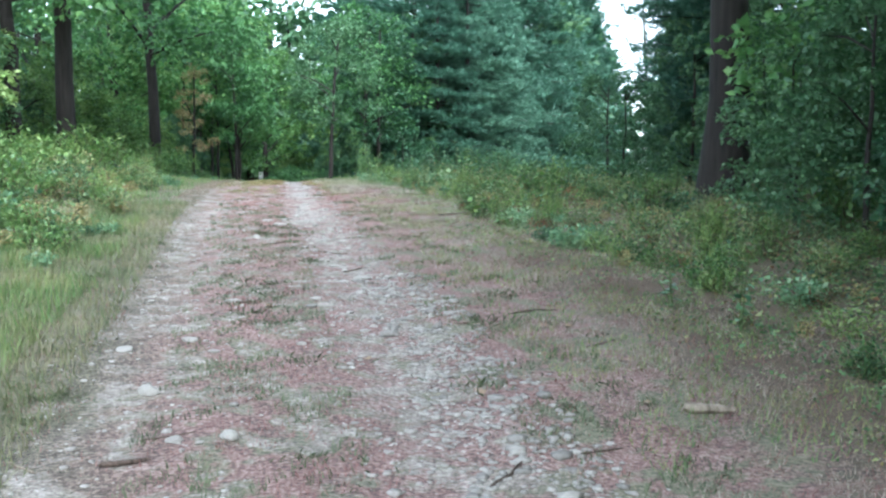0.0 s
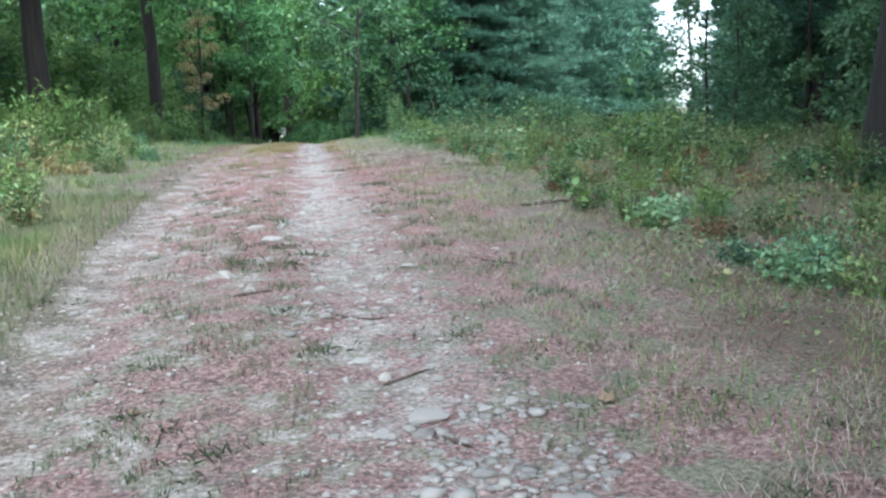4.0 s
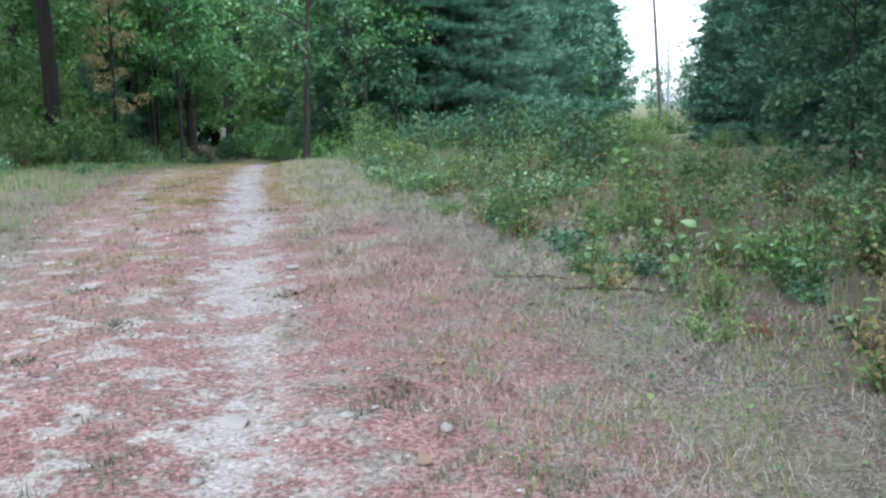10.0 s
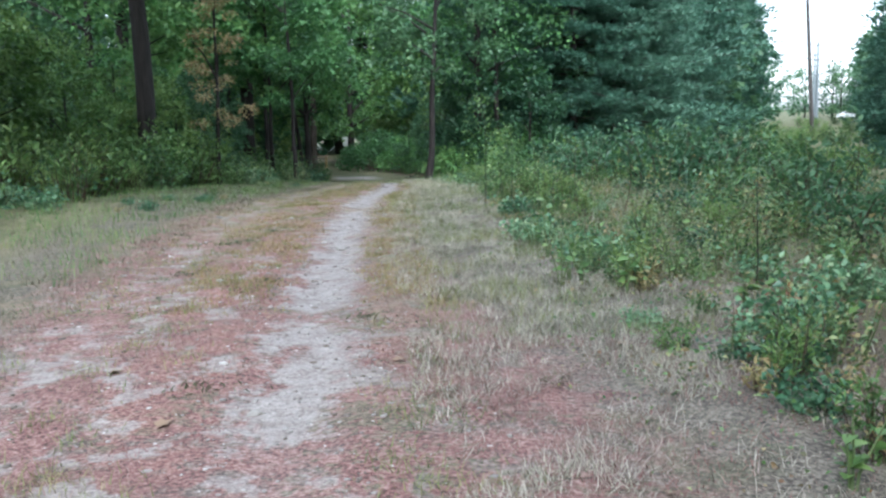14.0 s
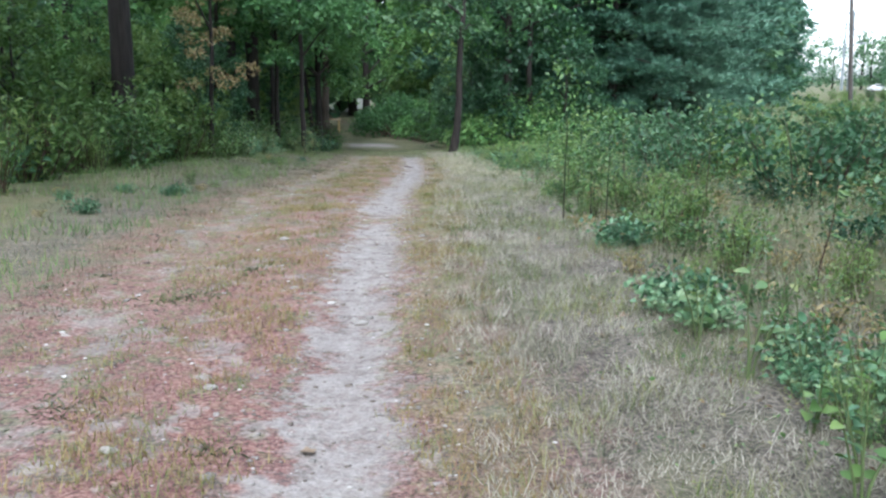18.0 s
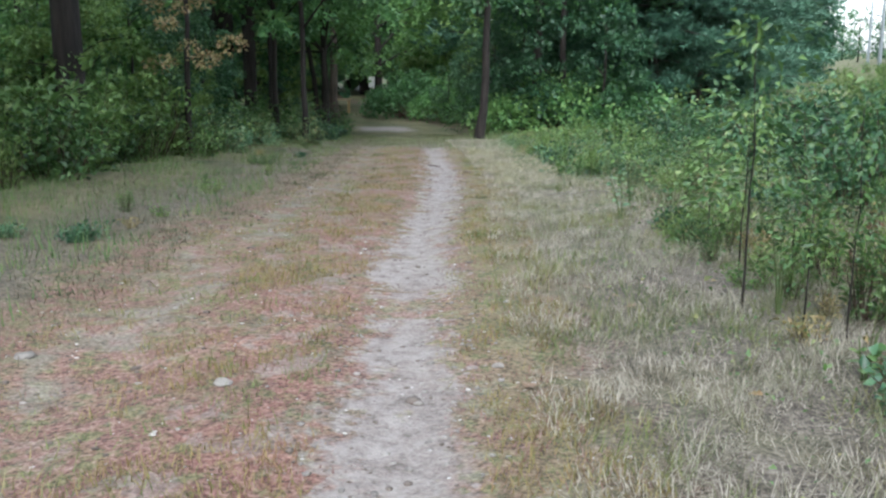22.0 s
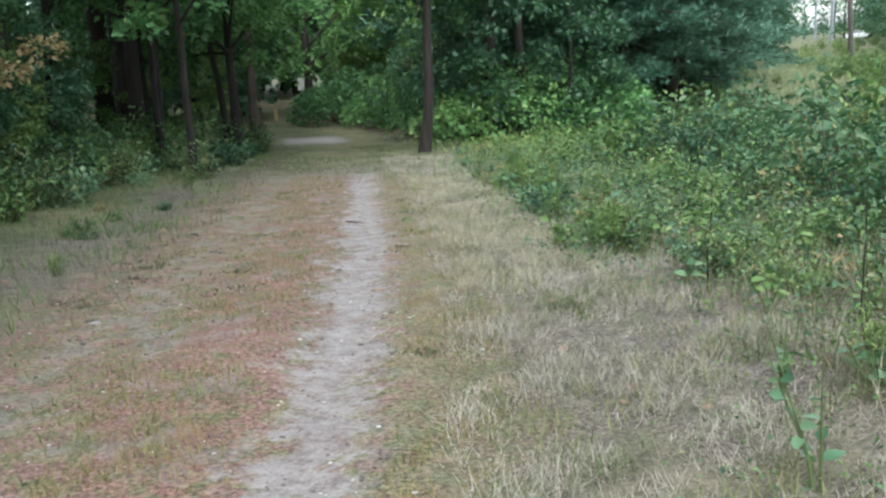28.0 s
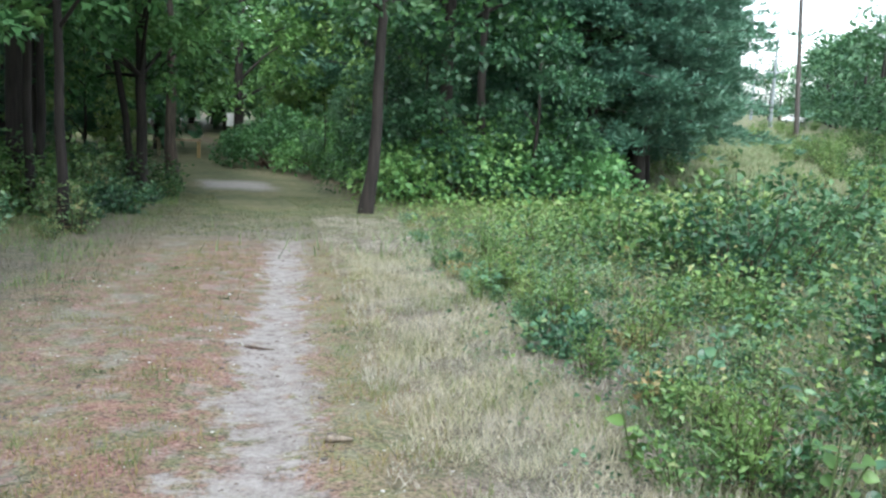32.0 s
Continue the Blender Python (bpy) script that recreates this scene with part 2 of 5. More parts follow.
M_YELLOWPAINT = plain_material("yellow_paint", (0.38, 0.28, 0.13), 0.6, wear=0.3)
M_PALEWOOD = plain_material("weathered_wood", (0.42, 0.33, 0.24), 0.8, wear=0.3)

# ---- the lie of the land ----
HEIGHTS = [-0.26, -0.12, 0.023, 0.197, 0.432, 0.645, 0.804, 0.942, 1.057, 1.092, 1.076, 1.121, 1.086, 0.981, 0.832, 0.667, 0.512, 0.36, 0.204, 0.037, -0.147, -0.351, -0.514, -0.6, -0.6, -0.6, -0.6, -0.6, -0.6, -0.6, -0.6]
TRACK_Y = [-8, 3, 6.8, 9, 12, 17, 21, 25, 28, 32, 35, 38, 41.5, 47, 52, 57, 62, 66, 74, 82, 95, 110]
TRACK_X = [1.0, 0.58, 0.40, 0.30, 0.06, -0.11, -0.22, -0.38, -0.40, -0.40, -0.18, -0.05, -0.10, -0.18, -0.35, -0.7, -1.4, -2.2, -4.5, -6.6, -10, -14]


def fine_noise(x, y, s, seed=0.0):
    return (np.sin(x * s * 1.7 + y * s * 0.9 + seed) + np.sin(x * s * -0.8 + y * s * 1.9 + seed * 2.3 + 1.3) + np.sin(x * s * 2.9 - y * s * 2.3 + seed * 1.7)) / 3


def track(y):
    y = np.asarray(y, float)
    return (np.interp(y - 1.5, TRACK_Y, TRACK_X) + np.interp(y, TRACK_Y, TRACK_X) + np.interp(y + 1.5, TRACK_Y, TRACK_X)) / 3


def height(x, y):
    x, y = np.asarray(x, float), np.asarray(y, float)
    ks = np.arange(31) * 3.0 - 5
    h = (np.interp(y - 1, ks, HEIGHTS) + np.interp(y, ks, HEIGHTS) + np.interp(y + 1, ks, HEIGHTS)) / 3
    u = x - track(y)
    near = np.exp(-(np.abs(x) / 40) ** 2)
    ruts = -0.035 * np.exp(-(u / 0.28) ** 2) - 0.025 * np.exp(-((u + 1.55) / 0.28) ** 2)
    bank = 0.06 * (1 + np.tanh((-u - 3.4) / 0.7)) * (y < 70)
    far = np.clip((np.hypot(x, y - 30) - 60) / 200, 0, 3)
    bumps = 0.03 * fine_noise(x, y, 1.1) + 0.012 * fine_noise(x, y, 5.3, 2) + 0.25 * fine_noise(x, y, 0.07, 4) * np.clip((np.abs(x) - 5) / 15, 0, 1)
    return h * near + (1 - near) * (h * 0.4) + ruts + bank + bumps + far * 1.0


def z_at(x, y):
    return float(height(x, y))


def ground_grid():
    xs = np.concatenate([np.geomspace(600, 7, 22) * -1, np.arange(-6.4, 6.41, 0.16), np.geomspace(7, 600, 22)])
    ys = np.concatenate([np.geomspace(300, 8, 10) * -1, np.arange(-6, 62, 0.2), np.geomspace(63, 700, 34)])
    gx, gy = np.meshgrid(xs, ys)
    gz = height(gx, gy)
    nx, ny = len(xs), len(ys)
    idx = np.arange(nx * ny).reshape(ny, nx)
    quads = np.stack([idx[:-1, :-1], idx[:-1, 1:], idx[1:, 1:], idx[1:, :-1]], -1).reshape(-1, 4)
    me = bpy.data.meshes.new("ground")
    me.vertices.add(nx * ny)
    me.vertices.foreach_set("co", np.stack([gx, gy, gz], -1).ravel())
    me.loops.add(quads.size)
    me.polygons.add(len(quads))
    me.loops.foreach_set("vertex_index", quads.ravel())
    me.polygons.foreach_set("loop_start", np.arange(len(quads)) * 4)
    me.polygons.foreach_set("use_smooth", np.ones(len(quads), bool))
    me.update(calc_edges=True)
    at = me.attributes.new("across", "FLOAT", "POINT")
    at.data.foreach_set("value", (gx - track(gy)).ravel())
    return me


def ground_material():
    m, n, l, b = node_material("trail_ground", 0.95)
    geo = n.new("ShaderNodeNewGeometry")
    at = n.new("ShaderNodeAttribute")
    at.attribute_name = "across"
    sep = n.new("ShaderNodeSeparateXYZ")
    l.new(geo.outputs["Position"], sep.inputs[0])

    def noise_tex(scale, detail=4, stretch=None):
        t = n.new("ShaderNodeTexNoise")
        t.inputs["Scale"].default_value = scale
        t.inputs["Detail"].default_value = detail
        l.new(geo.outputs["Position"], t.inputs["Vector"])
        return t.outputs[0]

    def calc(op, a, c=None, d=None):
        k = n.new("ShaderNodeMath")
        k.operation = op
        for i, v in enumerate((a, c, d)):
            if v is None:
                continue
            if isinstance(v, (int, float)):
                k.inputs[i].default_value = v
            else:
                l.new(v, k.inputs[i])
        return k.outputs[0]

    def step(v, lo, hi):
        k = n.new("ShaderNodeMapRange")
        k.interpolation_type = "SMOOTHSTEP"
        l.new(v, k.inputs["Value"])
        k.inputs["From Min"].default_value = lo
        k.inputs["From Max"].default_value = hi
        return k.outputs[0]

    def mixed(f, a, c):
        k = n.new("ShaderNodeMix")
        k.data_type = "RGBA"
        l.new(f, k.inputs[0])
        for i, v in ((6, a), (7, c)):
            if isinstance(v, tuple):
                k.inputs[i].default_value = (*v, 1)
            else:
                l.new(v, k.inputs[i])
        return k.outputs[2]

    n1, n2, n3, n4, n5, n6 = noise_tex(1.6, 3), noise_tex(5, 7), noise_tex(38, 6), noise_tex(0.5, 3), noise_tex(17, 6), noise_tex(3.1, 6)
    n7, n8 = noise_tex(75, 3), noise_tex(9, 5)
    grain = calc("MULTIPLY_ADD", n7, 0.35, calc("MULTIPLY_ADD", n3, 0.5, calc("MULTIPLY", n2, 0.15)))
    u = calc("ADD", at.outputs["Fac"], calc("MULTIPLY_ADD", n1, 0.5, -0.25))
    u = calc("ADD", u, calc("MULTIPLY_ADD", n2, 0.7, -0.35))
    u = calc("ADD", u, calc("MULTIPLY_ADD", n5, 0.5, -0.25))
    along = sep.outputs["Y"]
    # stony soil, reddish turf, ochre turf, dry verge, leaf litter
    stony = ramp(n, l, grain, [(0.36, (0.10, 0.085, 0.075)), (0.45, (0.24, 0.208, 0.186)), (0.56, (0.36, 0.32, 0.292)), (0.68, (0.54, 0.50, 0.465))])
    red = ramp(n, l, grain, [(0.39, (0.07, 0.042, 0.034)), (0.5, (0.2, 0.102, 0.09)), (0.61, (0.338, 0.228, 0.2))])
    ochre = ramp(n, l, grain, [(0.39, (0.075, 0.062, 0.03)), (0.5, (0.182, 0.14, 0.076)), (0.61, (0.31, 0.25, 0.16))])
    dry = ramp(n, l, grain, [(0.40, (0.04, 0.034, 0.026)), (0.5, (0.125, 0.104, 0.082)), (0.61, (0.26, 0.23, 0.185))])
    litter = ramp(n, l, grain, [(0.3, (0.035, 0.026, 0.018)), (0.5, (0.095, 0.066, 0.045)), (0.7, (0.18, 0.13, 0.09))])
    meadow = ramp(n, l, calc("MULTIPLY_ADD", n4, 0.6, calc("MULTIPLY", n2, 0.4)), [(0.35, (0.06, 0.075, 0.03)), (0.5, (0.12, 0.13, 0.055)), (0.58, (0.17, 0.155, 0.08)), (0.7, (0.25, 0.22, 0.12))])
    low = step(along, 15, 9)
    right = calc("SUBTRACT", 1.0, step(calc("SUBTRACT", calc("ABSOLUTE", calc("SUBTRACT", u, calc("MULTIPLY", low, 0.12))), calc("MULTIPLY_ADD", low, 0.10, calc("MULTIPLY_ADD", n6, 0.6, -0.29))), 0.10, 0.34))
    right = calc("MULTIPLY", right, step(calc("MULTIPLY_ADD", n5, 0.4, calc("MULTIPLY_ADD", n2, 0.3, calc("MULTIPLY", n1, 0.3))), 0.42, 0.51))
    gap = n.new("ShaderNodeTexNoise")
    gap.noise_dimensions = "1D"
    gap.inputs["Scale"].default_value = 0.75
    gap.inputs["Detail"].default_value = 1
    l.new(calc("ADD", along, calc("MULTIPLY", n2, 0.5)), gap.inputs["W"])
    right = calc("MULTIPLY", right, calc("MULTIPLY_ADD", step(gap.outputs[0], 0.30, 0.37), 0.85, 0.15))
    core = calc("MULTIPLY", calc("SUBTRACT", 1.0, step(calc("ADD", calc("ABSOLUTE", u), calc("MULTIPLY_ADD", n5, 0.5, -0.25)), 0.08, 0.26)), step(along, 14.5, 17))
    band = calc("MAXIMUM", step(gap.outputs[0], 0.33, 0.38), step(along, 31, 33))
    right = calc("MAXIMUM", right, calc("MULTIPLY", calc("MULTIPLY", core, band), 0.92))
    left = calc("SUBTRACT", 1.0, step(calc("ABSOLUTE", calc("ADD", u, 1.55)), 0.1, 0.5))
    left = calc("MULTIPLY", left, step(calc("MULTIPLY_ADD", n5, 0.2, calc("MULTIPLY_ADD", n2, 0.3, calc("MULTIPLY", n6, 0.5))), 0.47, 0.53))
    left = calc("MULTIPLY", left, calc("MULTIPLY_ADD", step(along, 19, 7), 0.75, 0.25))
    patch = calc("MULTIPLY", step(calc("ABSOLUTE", calc("ADD", u, 0.7)), 1.6, 0.8), step(calc("MULTIPLY_ADD", n6, 0.5, calc("MULTIPLY_ADD", n2, 0.3, calc("MULTIPLY", n5, 0.2))), 0.52, 0.57))
    bare = calc("MAXIMUM", right, calc("MAXIMUM", left, calc("MULTIPLY", patch, calc("MULTIPLY_ADD", step(along, 32, 14), 0.55, 0.4))))
    ragged = calc("MULTIPLY_ADD", low, calc("SUBTRACT", calc("MULTIPLY_ADD", step(calc("MULTIPLY_ADD", n8, 0.5, calc("MULTIPLY", n2, 0.5)), 0.46, 0.56), 0.8, 0.2), 1.0), 1.0)
    bare = calc("MULTIPLY", calc("MULTIPLY", bare, ragged), step(along, 52, 47))
    glade = calc("MULTIPLY", step(calc("ABSOLUTE", calc("SUBTRACT", along, 65.4)), 2.3, 0.5), step(calc("ABSOLUTE", calc("ADD", u, 0.1)), 1.4, 0.7))
    bare = calc("MAXIMUM", bare, glade)
    onroad = step(calc("ABSOLUTE", calc("ADD", u, calc("MULTIPLY_ADD", step(along, 25, 17), -0.8, 0.75))), 2.0, 1.3)
    onverge = step(calc("MULTIPLY_ADD", low, 0.9, calc("ABSOLUTE", calc("ADD", u, 0.4))), 3.6, 2.6)
    clearing = calc("MULTIPLY", step(at.outputs["Fac"], 2.6, 4.5), calc("MULTIPLY_ADD", step(along, 18, 28), 0.8, 0.2))
    dun = ramp(n, l, grain, [(0.38, (0.07, 0.06, 0.05)), (0.5, (0.16, 0.135, 0.115)), (0.62, (0.29, 0.25, 0.22))])
    mossy = ramp(n, l, grain, [(0.38, (0.05, 0.055, 0.032)), (0.5, (0.115, 0.12, 0.075)), (0.62, (0.20, 0.19, 0.135))])
    red = mixed(calc("MULTIPLY", step(calc("MULTIPLY_ADD", n6, 0.5, calc("MULTIPLY", n8, 0.5)), 0.50, 0.60), 0.8), red, dun)
    red = mixed(calc("MULTIPLY", step(calc("MULTIPLY_ADD", n1, 0.5, calc("MULTIPLY", n5, 0.5)), 0.53, 0.62), 0.65), red, mossy)
    red = mixed(calc("MULTIPLY", low, 0.6), red, ramp(n, l, grain, [(0.39, (0.065, 0.045, 0.042)), (0.5, (0.175, 0.115, 0.105)), (0.61, (0.34, 0.265, 0.245))]))
    red = mixed(calc("MULTIPLY", calc("MULTIPLY", low, step(calc("MULTIPLY_ADD", n2, 0.5, calc("MULTIPLY", n6, 0.5)), 0.49, 0.56)), 0.85), red, mossy)
    ochre = mixed(calc("MULTIPLY", step(n6, 0.50, 0.62), 0.6), ochre, mossy)
    red = mixed(calc("MULTIPLY", step(along, 24, 31), 0.75), red, ramp(n, l, grain, [(0.39, (0.075, 0.05, 0.035)), (0.5, (0.205, 0.122, 0.092)), (0.61, (0.33, 0.235, 0.188))]))
    turf = mixed(calc("MULTIPLY", step(along, 23, 33), step(calc("MULTIPLY_ADD", n8, 0.6, calc("MULTIPLY", n6, 0.4)), 0.42, 0.54)), red, ochre)
    green = ramp(n, l, grain, [(0.39, (0.05, 0.055, 0.025)), (0.5, (0.13, 0.135, 0.06)), (0.61, (0.25, 0.235, 0.125))])
    turf = mixed(calc("MULTIPLY", calc("MULTIPLY", step(calc("MULTIPLY_ADD", n8, 0.55, calc("MULTIPLY", n5, 0.45)), 0.52, 0.57), step(along, 18, 28)), 0.75), turf, green)
    rim = calc("MULTIPLY", step(calc("ABSOLUTE", calc("ADD", u, 0.62)), 0.42, 0.2), step(n2, 0.44, 0.54))
    turf = mixed(calc("MULTIPLY", calc("MULTIPLY", rim, step(along, 14, 24)), 0.6), turf, ramp(n, l, grain, [(0.39, (0.06, 0.03, 0.026)), (0.5, (0.20, 0.092, 0.072)), (0.61, (0.34, 0.20, 0.16))]))
    turf = mixed(calc("MULTIPLY", calc("MULTIPLY", step(calc("ABSOLUTE", calc("SUBTRACT", u, 0.6)), 0.38, 0.15), step(along, 19, 25)), 0.5), turf, green)
    bank = calc("MULTIPLY", step(at.outputs["Fac"], -2.2, -3.0), step(at.outputs["Fac"], -6.5, -5.0))
    base = mixed(calc("MAXIMUM", clearing, bank), litter, meadow)
    dry = mixed(calc("MULTIPLY_ADD", step(n1, 0.46, 0.62), 0.35, calc("MULTIPLY", step(at.outputs["Fac"], -1.9, -2.6), calc("MULTIPLY_ADD", step(along, 22, 12), 0.35, 0.1))), dry, meadow)
    base = mixed(onverge, base, dry)
    base = mixed(calc("MULTIPLY", calc("MULTIPLY", onverge, step(along, 51, 57)), 0.8), base, meadow)
    base = mixed(calc("MULTIPLY", onroad, step(along, 51, 46)), base, turf)
    sandy = ramp(n, l, calc("MULTIPLY_ADD", grain, 0.6, calc("MULTIPLY", n8, 0.4)), [(0.38, (0.14, 0.12, 0.108)), (0.46, (0.235, 0.206, 0.19)), (0.60, (0.345, 0.31, 0.288))])
    stony = mixed(step(along, 14, 24), stony, sandy)
    stony = mixed(calc("MULTIPLY", calc("MULTIPLY", low, step(n8, 0.44, 0.56)), 0.75), stony, dun)
    base = mixed(bare, base, stony)
    # pale gravel of the glade, lifted further in colour for the sunlight on it
    base = mixed(calc("MULTIPLY", glade, 0.15), base, (0.62, 0.59, 0.55))
    l.new(base, b.inputs["Base Color"])
    bp = n.new("ShaderNodeBump")
    bp.inputs["Strength"].default_value = 0.8
    bp.inputs["Distance"].default_value = 0.03
    l.new(calc("MULTIPLY_ADD", n3, 0.6, n2), bp.inputs["Height"])
    l.new(bp.outputs[0], b.inputs["Normal"])
    return m


ground = tagged(new("ground", ground_grid()), "stony woodland trail with two wheel tracks and dry turf", "ground", kind="structure")
ground.data.materials.append(ground_material())

# ---- mesh helpers ----
def mesh_np(name, verts, tris, material, smooth=False):
    verts, tris = np.asarray(verts, float).reshape(-1, 3), np.asarray(tris, int).reshape(-1, 3)
    me = bpy.data.meshes.new(name)
    me.vertices.add(len(verts))
    me.vertices.foreach_set("co", verts.ravel())
    me.loops.add(tris.size)
    me.polygons.add(len(tris))
    me.loops.foreach_set("vertex_index", tris.ravel())
    me.polygons.foreach_set("loop_start", np.arange(len(tris)) * 3)
    if smooth:
        me.polygons.foreach_set("use_smooth", np.ones(len(tris), bool))
    me.update(calc_edges=True)
    me.materials.append(material)
    return me


def part(name, me, parent, label="", kind=""):
    """Link a mesh as one part under a thing."""
    if isinstance(me, bmesh.types.BMesh):
        d = bpy.data.meshes.new(name)
        me.to_mesh(d)
        me.free()
        me = d
    ob = new(name, me)
    ob.parent = parent
    return tagged(ob, label, kind=kind)


def unit(v):
    return v / np.maximum(np.linalg.norm(v, axis=-1, keepdims=True), 1e-9)


def leaf_mesh(name, pos, direction, length, width, material, rng, fold=0.25, droop=0.0):
    """Folded leaves of two triangles, each with its stalk at pos."""
    n = len(pos)
    d = unit(direction)
    side = unit(np.cross(d, rng.normal(size=(n, 3)) * 0.6 + [0, 0, 1.0]))
    up = np.cross(side, d)
    length, width = np.broadcast_to(length, n)[:, None], np.broadcast_to(width, n)[:, None]
    tip = pos + d * length - up * length * droop
    mid = pos + d * length * 0.45
    a = mid + side * width * 0.5 + up * width * fold
    c = mid - side * width * 0.5 + up * width * fold
    v = np.stack([pos, a, tip, c], 1).reshape(-1, 3)
    k = np.arange(n)[:, None] * 4
    t = np.concatenate([k + [0, 1, 2], k + [0, 2, 3]])
    return mesh_np(name, v, t, material)


def round_leaves(name, pos, direction, length, width, material, rng):
    """Broad oval leaves, each a shallow cup of eight triangles."""
    n = len(pos)
    d = unit(direction)
    side = unit(np.cross(d, rng.normal(size=(n, 3)) * 0.4 + [0, 0, 1.0]))
    up = np.cross(side, d)
    length, width = np.broadcast_to(length, n)[:, None], np.broadcast_to(width, n)[:, None]
    rim = [(0.0, 0.0), (0.16, 0.36), (0.42, 0.5), (0.74, 0.33), (1.0, 0.0), (0.74, -0.33), (0.42, -0.5), (0.16, -0.36)]
    v = [pos + d * length * 0.45 - up * width * 0.08]
    for a, b in rim:
        v.append(pos + d * length * a + side * width * b + up * (abs(b) * 0.3 * width - 0.25 * a * a * length))
    v = np.stack(v, 1).reshape(-1, 3)
    k = np.arange(n)[:, None] * 9
    t = np.concatenate([k + [0, 1 + j, 1 + (j + 1) % 8] for j in range(8)])
    return mesh_np(name, v, t, material)


def tubes(name, lines, material, sides=7):
    """One mesh of tapered tubes; each line is (points, radii)."""
    vs, ts, base = [], [], 0
    for pts, rad in lines:
        pts, rad = np.asarray(pts, float), np.asarray(rad, float)
        n = len(pts)
        t = unit(np.gradient(pts, axis=0))
        ref = np.where(np.abs(t[:, 2:3]) > 0.9, [[1.0, 0, 0]], [[0, 0, 1.0]])
        s = unit(np.cross(t, ref))
        w = np.cross(t, s)
        ang = np.linspace(0, 2 * np.pi, sides, endpoint=False)
        ring = pts[:, None] + rad[:, None, None] * (np.cos(ang)[None, :, None] * s[:, None] + np.sin(ang)[None, :, None] * w[:, None])
        vs.append(ring.reshape(-1, 3))
        i = np.arange(n - 1)[:, None] * sides
        j = np.arange(sides)[None]
        a, b2, c, d = i + j, i + (j + 1) % sides, i + sides + (j + 1) % sides, i + sides + j
        ts.append(np.stack([a, b2, c], -1).reshape(-1, 3) + base)
        ts.append(np.stack([a, c, d], -1).reshape(-1, 3) + base)
        base += n * sides
    return mesh_np(name, np.concatenate(vs), np.concatenate(ts), material, True)


def root(name, label, category, group=""):
    return tagged(new(name), label, category, group)


def stem_line(h, r0, lean, rng, n=9, wob=0.04, taper=0.35):
    z = np.linspace(0, 1, n)
    w = np.cumsum(rng.normal(size=(n, 2)) * wob * h / n, axis=0)
    pts = np.stack([lean[0] * z * h + w[:, 0], lean[1] * z * h + w[:, 1], z * h - 0.15 * (z == 0)], -1)
    pts[0, :2] = 0
    rad = r0 * (1 - (1 - taper) * z)
    rad[0] *= 1.35
    return pts, rad

# ---- trees ----
def broadleaf(name, label, seed, h, r, crown, crown_base, n, leaf, mat, lean=(0, 0), bark=None, clumps=70, wood_parts=7, squash=1.0, clump=0.2):
    """A tree with a tapered trunk, limbs, and a crown of leaf clumps round the limb ends."""
    rng = np.random.default_rng(seed)
    tree = root(name, label, "tree")
    pts, rad = stem_line(h * 0.9, r, lean, rng, 11)
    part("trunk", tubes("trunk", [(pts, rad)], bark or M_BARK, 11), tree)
    centres = []
    clumps = int(clumps * 0.62)
    for k in range(clumps):
        f = rng.uniform(0, 1)
        z = crown_base + (h - crown_base) * f
        a = rng.uniform(0, 2 * np.pi)
        prof = crown * (0.45 + 0.75 * math.sin(math.pi * min(1, 0.18 + 0.82 * f) ** 0.9)) * squash
        d = prof * math.sqrt(rng.uniform(0.2, 1.0))
        i = min(10, z / (h * 0.9) * 10)
        cx = np.interp(i, range(11), pts[:, 0]) + d * math.cos(a)
        cy = np.interp(i, range(11), pts[:, 1]) + d * math.sin(a)
        centres.append((cx, cy, z - 0.12 * d))
    centres = np.array(centres)
    for k in range(wood_parts):
        c = centres[rng.integers(len(centres))]
        zb = max(crown_base, c[2] - 0.25 * h * rng.uniform(0.3, 0.8))
        i = min(10, zb / (h * 0.9) * 10)
        p0 = np.array([np.interp(i, range(11), pts[:, 0]), np.interp(i, range(11), pts[:, 1]), zb])
        mid = (p0 + c) / 2 + [0, 0, 0.15]
        part("limb", tubes("limb", [([p0, mid, c], np.array([0.32, 0.2, 0.06]) * r + 0.008)], bark or M_BARK, 6), tree)
    # each clump is a drooping cushion: leaves lie over its top and hang at its rim
    radius = rng.uniform(0.7, 1.5, len(centres)) * crown * clump * 1.15
    pick = rng.choice(len(centres), size=n, p=radius ** 2 / (radius ** 2).sum())
    g = unit(rng.normal(size=(n, 3)) + [0, 0, 0.45])
    lump = 1 + 0.28 * np.sin(g[:, :1] * 5 + pick[:, None]) * np.sin(g[:, 1:2] * 6 + 2.0 * pick[:, None])
    deep = 1 - 0.45 * rng.uniform(0, 1, (n, 1)) ** 2.5
    pos = centres[pick] + g * [1, 1, 0.62] * lump * deep * radius[pick][:, None]
    out = unit(g * [1, 1, 0.5] + rng.normal(size=(n, 3)) * 0.5 + [0, 0, -0.22])
    L = leaf * rng.uniform(0.6, 1.3, n)
    part("crown", leaf_mesh("crown", pos, out, L, L * 0.7, mat, rng, 0.15, 0.15), tree, kind="stuff")
    return tree


